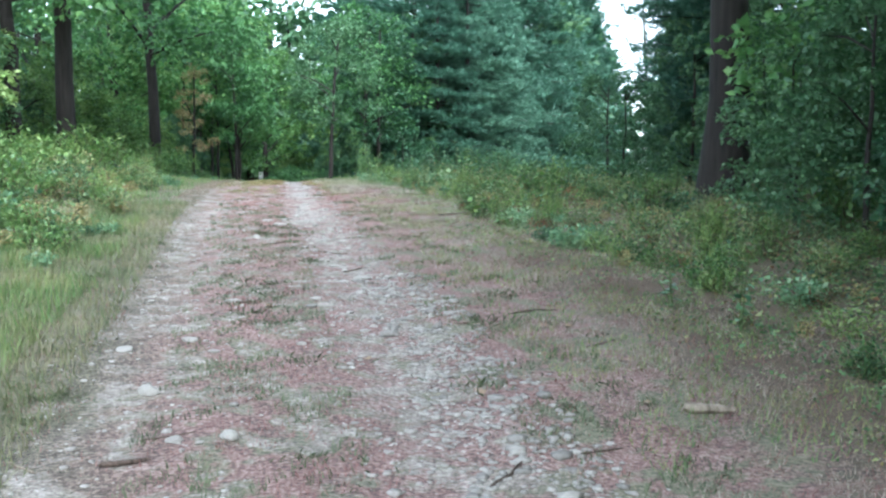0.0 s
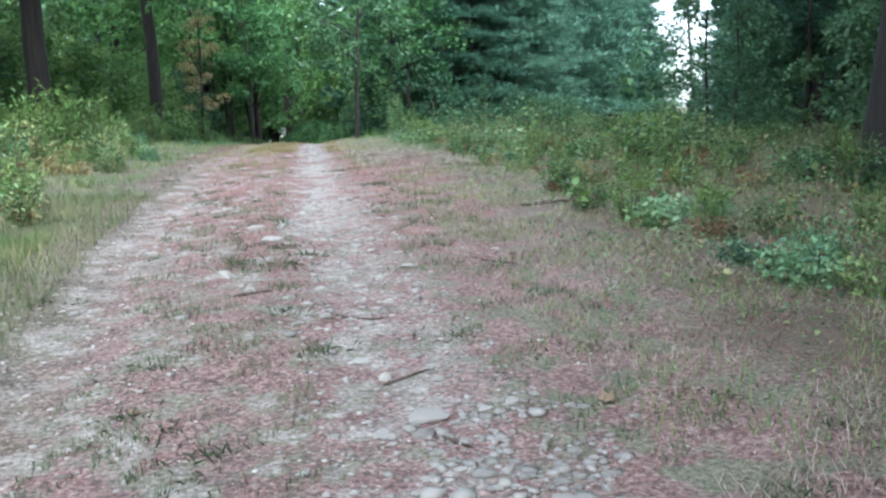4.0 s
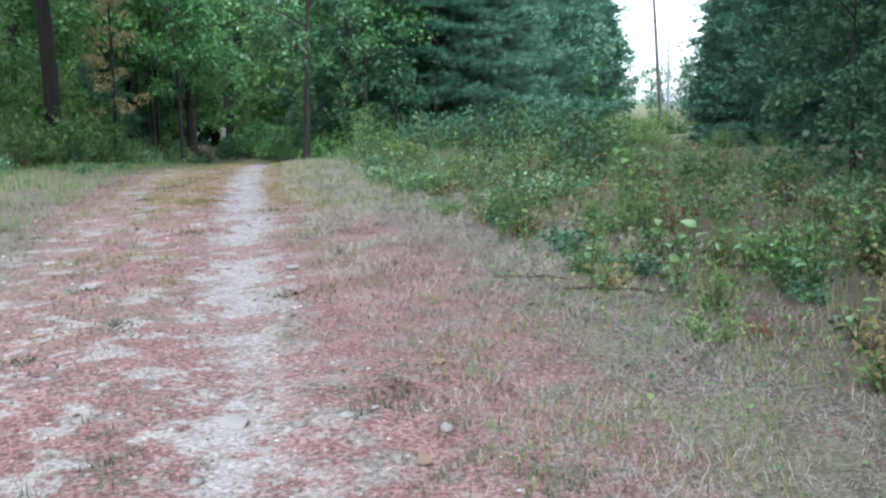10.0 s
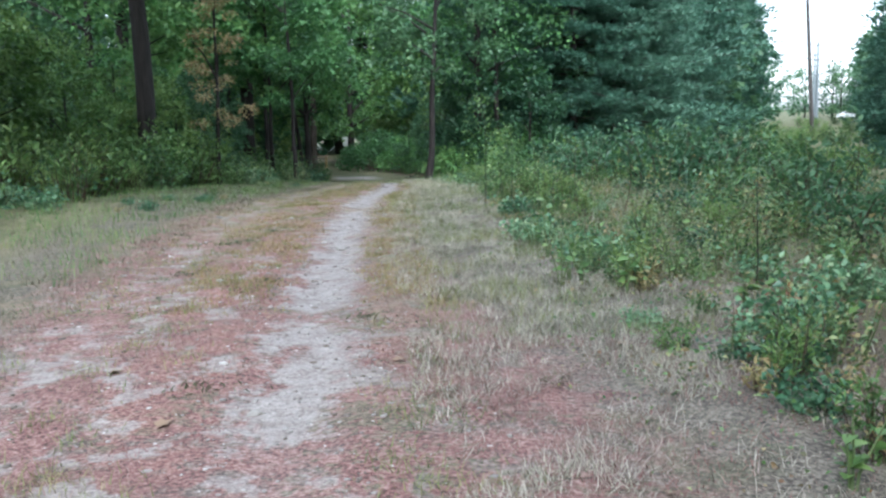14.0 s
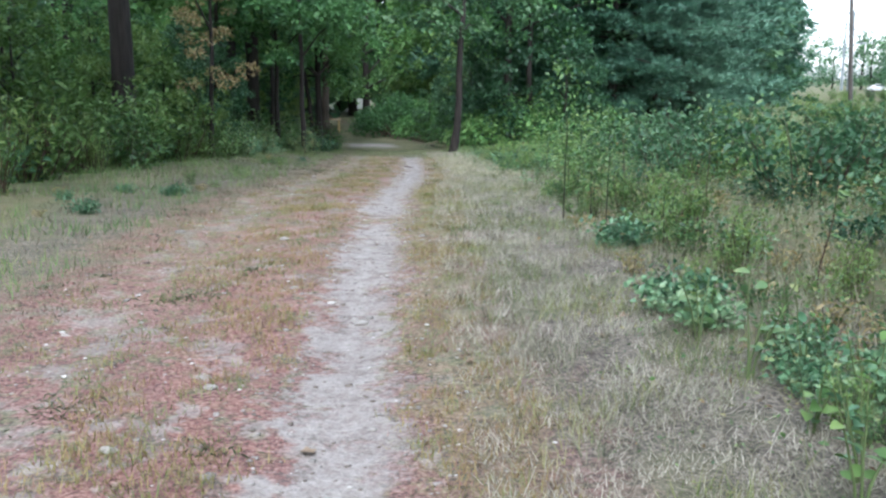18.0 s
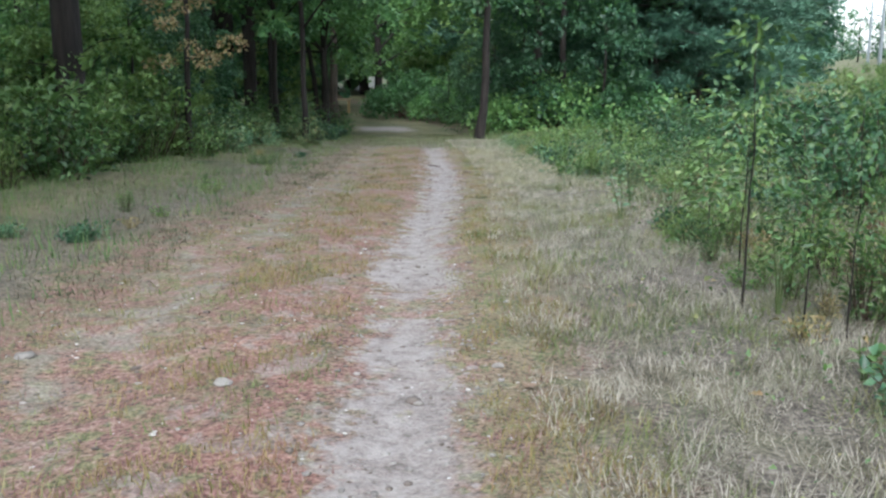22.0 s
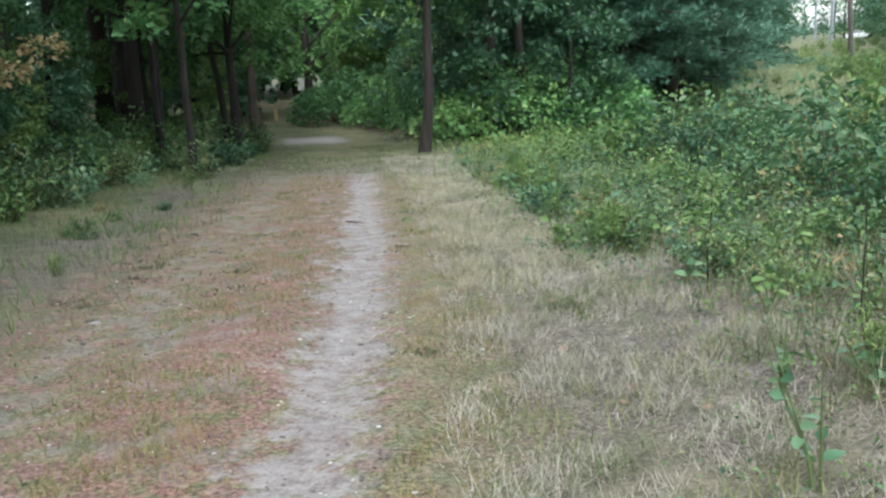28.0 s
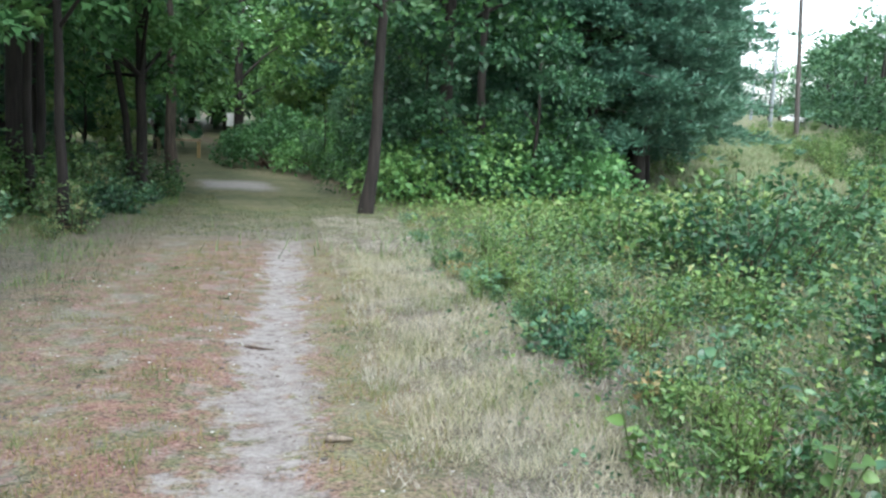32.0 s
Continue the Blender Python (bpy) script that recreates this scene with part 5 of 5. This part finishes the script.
for k, (x, y, s) in enumerate(((-0.85, 5.27, 0.07), (-0.41, 11.45, 0.13), (-0.63, 10.2, 0.085), (0.47, 7.47, 0.12), (-0.58, 12.23, 0.10), (-0.34, 12.14, 0.075),
                               (-0.07, 14.83, 0.10), (0.41, 14.72, 0.05), (0.39, 9.92, 0.05), (-1.54, 15.57, 0.07), (0.03, 12.24, 0.06), (0.21, 12.52, 0.06), (0.54, 12.99, 0.055),
                               (-0.18, 13.05, 0.06), (0.14, 12.12, 0.05), (0.24, 18.03, 0.09), (-1.05, 24.35, 0.055), (-1.19, 23.29, 0.05), (-0.32, 25.53, 0.06),
                               (-1.19, 28.37, 0.07), (0.07, 28.62, 0.035), (-1.85, 36.72, 0.06), (-1.23, 5.06, 0.09), (-0.94, 4.16, 0.1), (-0.65, 6.48, 0.08), (-0.68, 3.25, 0.07), (-0.43, 3.23, 0.07), (-1.3, 11.23, 0.08), (0.17, 14.65, 0.03), (0.81, 14.55, 0.05), (0.22, 17.69, 0.06), (1.28, 10.57, 0.05), (-0.24, 25.31, 0.04), (-0.97, 24.14, 0.05))):
    rock(x, y, s, k)
gr = np.random.default_rng(90)
for k in range(110):
    y = float(gr.uniform(3, 30) if k % 3 else gr.uniform(3, 14))
    u = float(gr.choice([gr.normal() * 0.25, -1.5 + gr.normal() * 0.35, gr.uniform(-2, 1)]))
    rock(u + float(track(y)), y, float(np.exp(gr.normal() * 0.4) * 0.024), k)
for k in range(60):
    y = float(gr.uniform(4.5, 12))
    rock(float(gr.uniform(-0.35, 0.55)) + float(track(y)), y, float(np.exp(gr.normal() * 0.35) * 0.04), k)
gravel("gravel", "coarse broken stones on the steep part of the trail", 2600, -0.45, 0.6, 2.5, 14, 0.0105, gr)
gravel("gravel", "coarse dark grey stones washed out of the wheel track", 1500, 0.0, 0.75, 2.3, 7.5, 0.017, gr, lambda u, y, x: fine_noise(x, y, 4.1, 3) > -0.35)
gravel("gravel", "coarse broken stones in the trail's other wheel track", 1200, -2.1, -0.9, 2.5, 16, 0.011, gr)


def stick(x, y, length, r, turn, mat, label, seed):
    q = np.random.default_rng(seed)
    n = 7
    s = np.linspace(-0.5, 0.5, n)
    side = np.cumsum(q.normal(size=n)) * 0.018 * length
    px, py = x + length * s * math.cos(turn) - side * math.sin(turn), y + length * s * math.sin(turn) + side * math.cos(turn)
    pts = np.stack([px, py, height(px, py) + r * 0.8], -1)
    rad = r * np.linspace(1, 0.55, n)
    rad[[0, -1]] *= 0.5
    return tagged(new("stick", tubes("stick", [(pts, rad)], mat, 7)), label, "stick")


for k, (x, y, length, r, turn) in enumerate(((-0.86, 2.95, 0.22, 0.016, 0.2), (0.83, 2.71, 0.34, 0.010, 0.93), (-0.72, 3.3, 0.26, 0.006, 0.3), (1.32, 2.91, 0.24, 0.008, 0.18), (1.96, 4.86, 0.34, 0.008, 0.5),
                                            (-0.4, 9.6, 0.24, 0.011, -0.05), (0.42, 7.98, 0.24, 0.010, 0.4), (0.55, 7.17, 0.18, 0.010, -0.9), (0.25, 9.0, 0.3, 0.008, 0.1),
                                            (1.7, 5.9, 0.5, 0.008, 0.5), (2.4, 16.6, 0.9, 0.012, -0.3), (1.9, 17.2, 0.6, 0.009, -0.6), (-0.21, 41.5, 0.22, 0.012, 0.1), (1.2, 10.2, 0.5, 0.007, 2.3))):
    stick(x, y, length, r, turn, M_STICK, "dark fallen stick lying on the trail", 200 + k)
stick(-1.29, 2.95, 0.24, 0.008, -0.75, M_DEADWOOD, "pale curved stick lying on the trail", 230)
stick(-0.47, 30.24, 0.3, 0.008, 0.25, M_DEADWOOD, "pale straw stick lying on the trail", 231)
stick(0.31, 39.16, 0.14, 0.022, 0.1, M_DEADWOOD, "pale wood chip lying on the trail", 232)
stick(2.05, 3.36, 0.27, 0.034, -0.4, M_DEADWOOD, "short weathered piece of log in the verge", 233)
stick(2.3, 12.75, 0.8, 0.022, 0.1, M_STICK, "rotten brown branch in the dry grass", 234)
stick(6.7, 47.6, 1.8, 0.05, 0.4, M_DEADWOOD, "bleached branch lying among the weeds", 235)


def leaf_plate(seed, size):
    """A lobed, curled dead leaf."""
    r = np.random.default_rng(seed)
    a = np.linspace(0, 2 * np.pi, 15, endpoint=False)
    rr = size * (0.75 + 0.25 * np.cos(5 * a)) * (1 + 0.1 * r.normal(size=15))
    rim = np.stack([rr * np.cos(a) * 1.2, rr * np.sin(a), 0.25 * rr * np.abs(np.sin(a + r.uniform(0, 3))) + 0.004], -1)
    v = np.concatenate([[[0, 0, 0.006]], rim])
    t = [[0, 1 + k, 1 + (k + 1) % 15] for k in range(15)]
    return mesh_np("fallen_leaf", v, t, M_DRYLEAF)


leaf_forms = [leaf_plate(k, 0.045) for k in range(5)]
spots = [(1.11, 12.18), (1.5, 13.72), (2.03, 12.71), (1.48, 13.51), (1.88, 20.59), (0.31, 24.66), (0.32, 24.49), (0.73, 30.1), (0.88, 29.89), (1.22, 36.46), (0.08, 43.79), (-0.94, 40.99), (0.9, 4.6), (1.5, 5.2)]
for k in range(110):
    y = float(gr.uniform(3, 45))
    u = float(gr.uniform(0.4, 3.4)) if gr.uniform() < 0.7 else float(gr.uniform(-3, 0.4))
    spots.append((u + float(track(y)), y))
for k, (x, y) in enumerate(spots):
    ob = tagged(new("fallen_leaf", leaf_forms[k % 5]), "dry brown leaf lying on the ground", "leaf", "leaves on the ground")
    s = float(gr.uniform(0.5, 1.05))
    ob.matrix_basis = pose(x, y, z_at(x, y) + 0.008, float(gr.uniform(-15, 15)), float(gr.uniform(-15, 15)), float(gr.uniform(0, 360))) @ Matrix.Diagonal((s, s, s, 1))


# ---- broad-leaved seedlings ----
def seedling(x, y, h, seed, size, name="seedling", label="broad-leaved green seedling beside the trail", mat=None):
    r = np.random.default_rng(seed)
    p = root(name, label, "plant")
    p.matrix_basis = pose(x, y, z_at(x, y))
    for k in range(3):
        line = stem_line(h * r.uniform(0.6, 1), 0.007, r.normal(size=2) * 0.22, r, 6, 0.05)
        part("stem", tubes("stem", [line], M_GREENSTEM, 5), p)
        for j in range(5):
            f = (0.35 if h > 0.6 else 0.1) + 0.6 * j / 4
            pos = np.array([[np.interp(f, np.linspace(0, 1, 6), line[0][:, c]) for c in range(3)]])
            a = r.uniform(0, 6.28)
            d = np.array([[math.cos(a), math.sin(a), 0.25]])
            part("leaf", round_leaves("leaf", pos, d + r.normal(size=(1, 3)) * 0.25, size * r.uniform(0.6, 1.1), size * 0.62, mat or M_LIGHT, r), p)
    return p


for k, (x, y, h, s) in enumerate(((4.3, 15.6, 0.9, 0.22), (3.1, 13.4, 0.6, 0.18), (2.35, 12.2, 0.45, 0.18), (3.37, 19.3, 1.15, 0.16), (3.6, 19.7, 1.1, 0.15), (3.9, 20.8, 1.0, 0.15), (2.0, 18.6, 0.35, 0.13),
                                   (2.22, 44.2, 0.45, 0.24), (2.5, 44.7, 0.5, 0.25), (2.9, 45.3, 0.55, 0.25), (1.95, 43.8, 0.35, 0.2), (2.96, 39.2, 0.55, 0.17), (3.4, 41.2, 0.6, 0.18), (2.5, 39.9, 0.5, 0.16),
                                   (2.9, 6.0, 0.5, 0.15), (3.1, 5.2, 0.55, 0.15), (2.6, 38.1, 0.4, 0.14), (3.0, 33.4, 0.6, 0.11), (3.4, 33.9, 0.75, 0.12), (3.8, 33.2, 0.7, 0.11), (2.2, 36.6, 0.4, 0.14))):
    seedling(x, y, h, 300 + k, s * 0.72, mat=M_BRAMBLE if k > 6 else M_LIGHT)

gs = np.random.default_rng(77)
for k in range(78):
    y = float(gs.uniform(10.5, 26) if k < 46 else gs.uniform(28, 47))
    x = edge(y) - 0.15 + abs(float(gs.normal())) * (1.5 if k < 46 else 1.3)
    kind = int(gs.integers(4))
    seedling(x, y, float(gs.uniform(0.25, 0.65)), 500 + k, float(gs.uniform(0.06, 0.105)), "leafy_weed",
             ("light green leafy weed growing in the dry grass", "blue-green leafy weed growing in the dry grass", "yellowing leafy weed growing in the dry grass", "dark green leafy weed growing in the dry grass")[kind],
             (M_LIGHT, M_BRAMBLE, M_MIXED, M_SHRUB)[kind])


# ---- things in the distance ----
def box(bm, sx, sy, sz, m, bevel=0.0):
    r = bmesh.ops.create_cube(bm, size=1.0, matrix=m @ Matrix.Diagonal((sx, sy, sz, 1)))
    if bevel:
        bmesh.ops.bevel(bm, geom=[e for e in bm.edges if all(v in r["verts"] for v in e.verts)], offset=bevel, segments=2, affect="EDGES")


def solid(name, parent, material, pieces, bevel=0.0, label=""):
    bm = bmesh.new()
    for sx, sy, sz, m in pieces:
        box(bm, sx, sy, sz, m, bevel)
    ob = part(name, bm, parent, label)
    ob.data.materials.append(material)
    return ob


utility_pole = root("utility_pole", "tall weathered wooden utility pole in the clearing", "pole")
utility_pole.matrix_basis = pose(45.6, 120.2, z_at(45.6, 120.2) - 0.3, 0, -3.5, -20)
part("shaft", tubes("shaft", [([(0, 0, 0), (0, 0, 8), (0, 0, 16), (0, 0, 24)], [0.24, 0.21, 0.18, 0.15])], M_POLE, 14), utility_pole)
solid("ground_wire_guard", utility_pole, M_STEEL, [(0.06, 0.03, 3.0, pose(0.22, -0.03, 1.9))], 0.008)


def pylon(x, y, h):
    p = root("transmission_tower", "distant pale steel power mast with curved cross arms", "tower", "towers along the clearing")
    p.matrix_basis = pose(x, y, z_at(x, y) - 0.2, 0, 0, -26)
    part("mast", tubes("mast", [([(0, 0, 0), (0, 0, h * 0.5), (0, 0, h)], [0.32, 0.26, 0.18])], M_STEEL, 10), p)
    for k, z in enumerate((0.62, 0.8, 0.97)):
        for sx in (-1, 1):
            w = sx * (2.4 if k == 1 else 2.0)
            arm = part("cross_arm", tubes("cross_arm", [([(0, 0, h * z - 0.3), (w * 0.5, 0, h * z + 0.05), (w, 0, h * z + 0.15)], [0.14, 0.11, 0.07])], M_STEEL, 6), p)
            part("insulator", tubes("insulator", [([(w, 0, h * z + 0.1), (w, 0, h * z - 0.6), (w * 0.96, 0, h * z - 1.4)], [0.06, 0.12, 0.05])], M_WHITE, 6), arm)
    return p


pylon(67.6, 170, 13.5)
pylon(93.0, 230, 15)


def parked_car(x, y, turn):
    car = root("parked_car", "white car parked far off in the clearing", "car")
    car.matrix_basis = pose(x, y, z_at(x, y), 0, 0, turn)
    bm = bmesh.new()
    prof = [(-2.2, 0.35), (-2.25, 0.8), (-2.1, 1.0), (-1.55, 1.05), (-0.95, 1.5), (0.55, 1.52), (1.25, 1.02), (2.05, 0.9), (2.25, 0.65), (2.2, 0.35)]
    sides = []
    for sy, k in ((-0.85, 1), (0.85, 1)):
        sides.append([bm.verts.new((px, sy * (0.82 if pz > 1.2 else 1), pz)) for px, pz in prof])
    bm.faces.new(sides[0])
    bm.faces.new(sides[1][::-1])
    for k in range(len(prof)):
        j = (k + 1) % len(prof)
        bm.faces.new((sides[0][j], sides[0][k], sides[1][k], sides[1][j]))
    bmesh.ops.bevel(bm, geom=bm.edges[:], offset=0.05, segments=2, affect="EDGES")
    body = part("body", bm, car)
    body.data.materials.append(M_WHITE)
    for sy in (-0.79, 0.79):
        solid("side_window", car, M_GLASS, [(1.5, 0.03, 0.34, pose(-0.15, sy, 1.24))], 0.01)
    solid("windscreen", car, M_GLASS, [(0.03, 1.2, 0.5, pose(0.93, 0, 1.27, 0, -55, 0))], 0.01)
    solid("rear_window", car, M_GLASS, [(0.03, 1.2, 0.45, pose(-1.27, 0, 1.28, 0, 52, 0))], 0.01)
    for wx in (-1.35, 1.4):
        for sy in (-0.78, 0.78):
            tyre = part("wheel", tubes("wheel", [([(wx, sy - 0.1, 0.32), (wx, sy - 0.08, 0.32), (wx, sy + 0.08, 0.32), (wx, sy + 0.1, 0.32)], [0.2, 0.32, 0.32, 0.2])], M_TYRE, 18), car)
            part("rim", tubes("rim", [([(wx, sy - 0.11, 0.32), (wx, sy, 0.32), (wx, sy + 0.11, 0.32)], [0.02, 0.19, 0.02])], M_STEEL, 14), tyre)
    return car


parked_car(87.2, 200, -28)

gate = root("trail_gate", "low wooden bar gate with a yellow post across the trail", "gate")
gate.matrix_basis = pose(-4.77, 76.9, z_at(-4.77, 76.9))
solid("post", gate, M_YELLOWPAINT, [(0.14, 0.14, 0.9, pose(0, 0, 0.4))], 0.015)
solid("post", gate, M_PALEWOOD, [(0.14, 0.14, 0.9, pose(-1.7, 0.2, 0.4))], 0.015)
solid("bar", gate, M_PALEWOOD, [(2.0, 0.09, 0.11, pose(-0.85, 0.0, 0.77, 0, 0, -6))], 0.015)
sign = root("sign_post", "small white sign on a post in the far wood", "sign")
sign.matrix_basis = pose(-3.6, 79.5, z_at(-3.6, 79.5))
solid("post", sign, M_PALEWOOD, [(0.09, 0.09, 1.9, pose(0, 0, 0.9))], 0.01)
solid("board", sign, M_WHITE, [(0.45, 0.03, 0.6, pose(0, -0.07, 1.6))], 0.006)
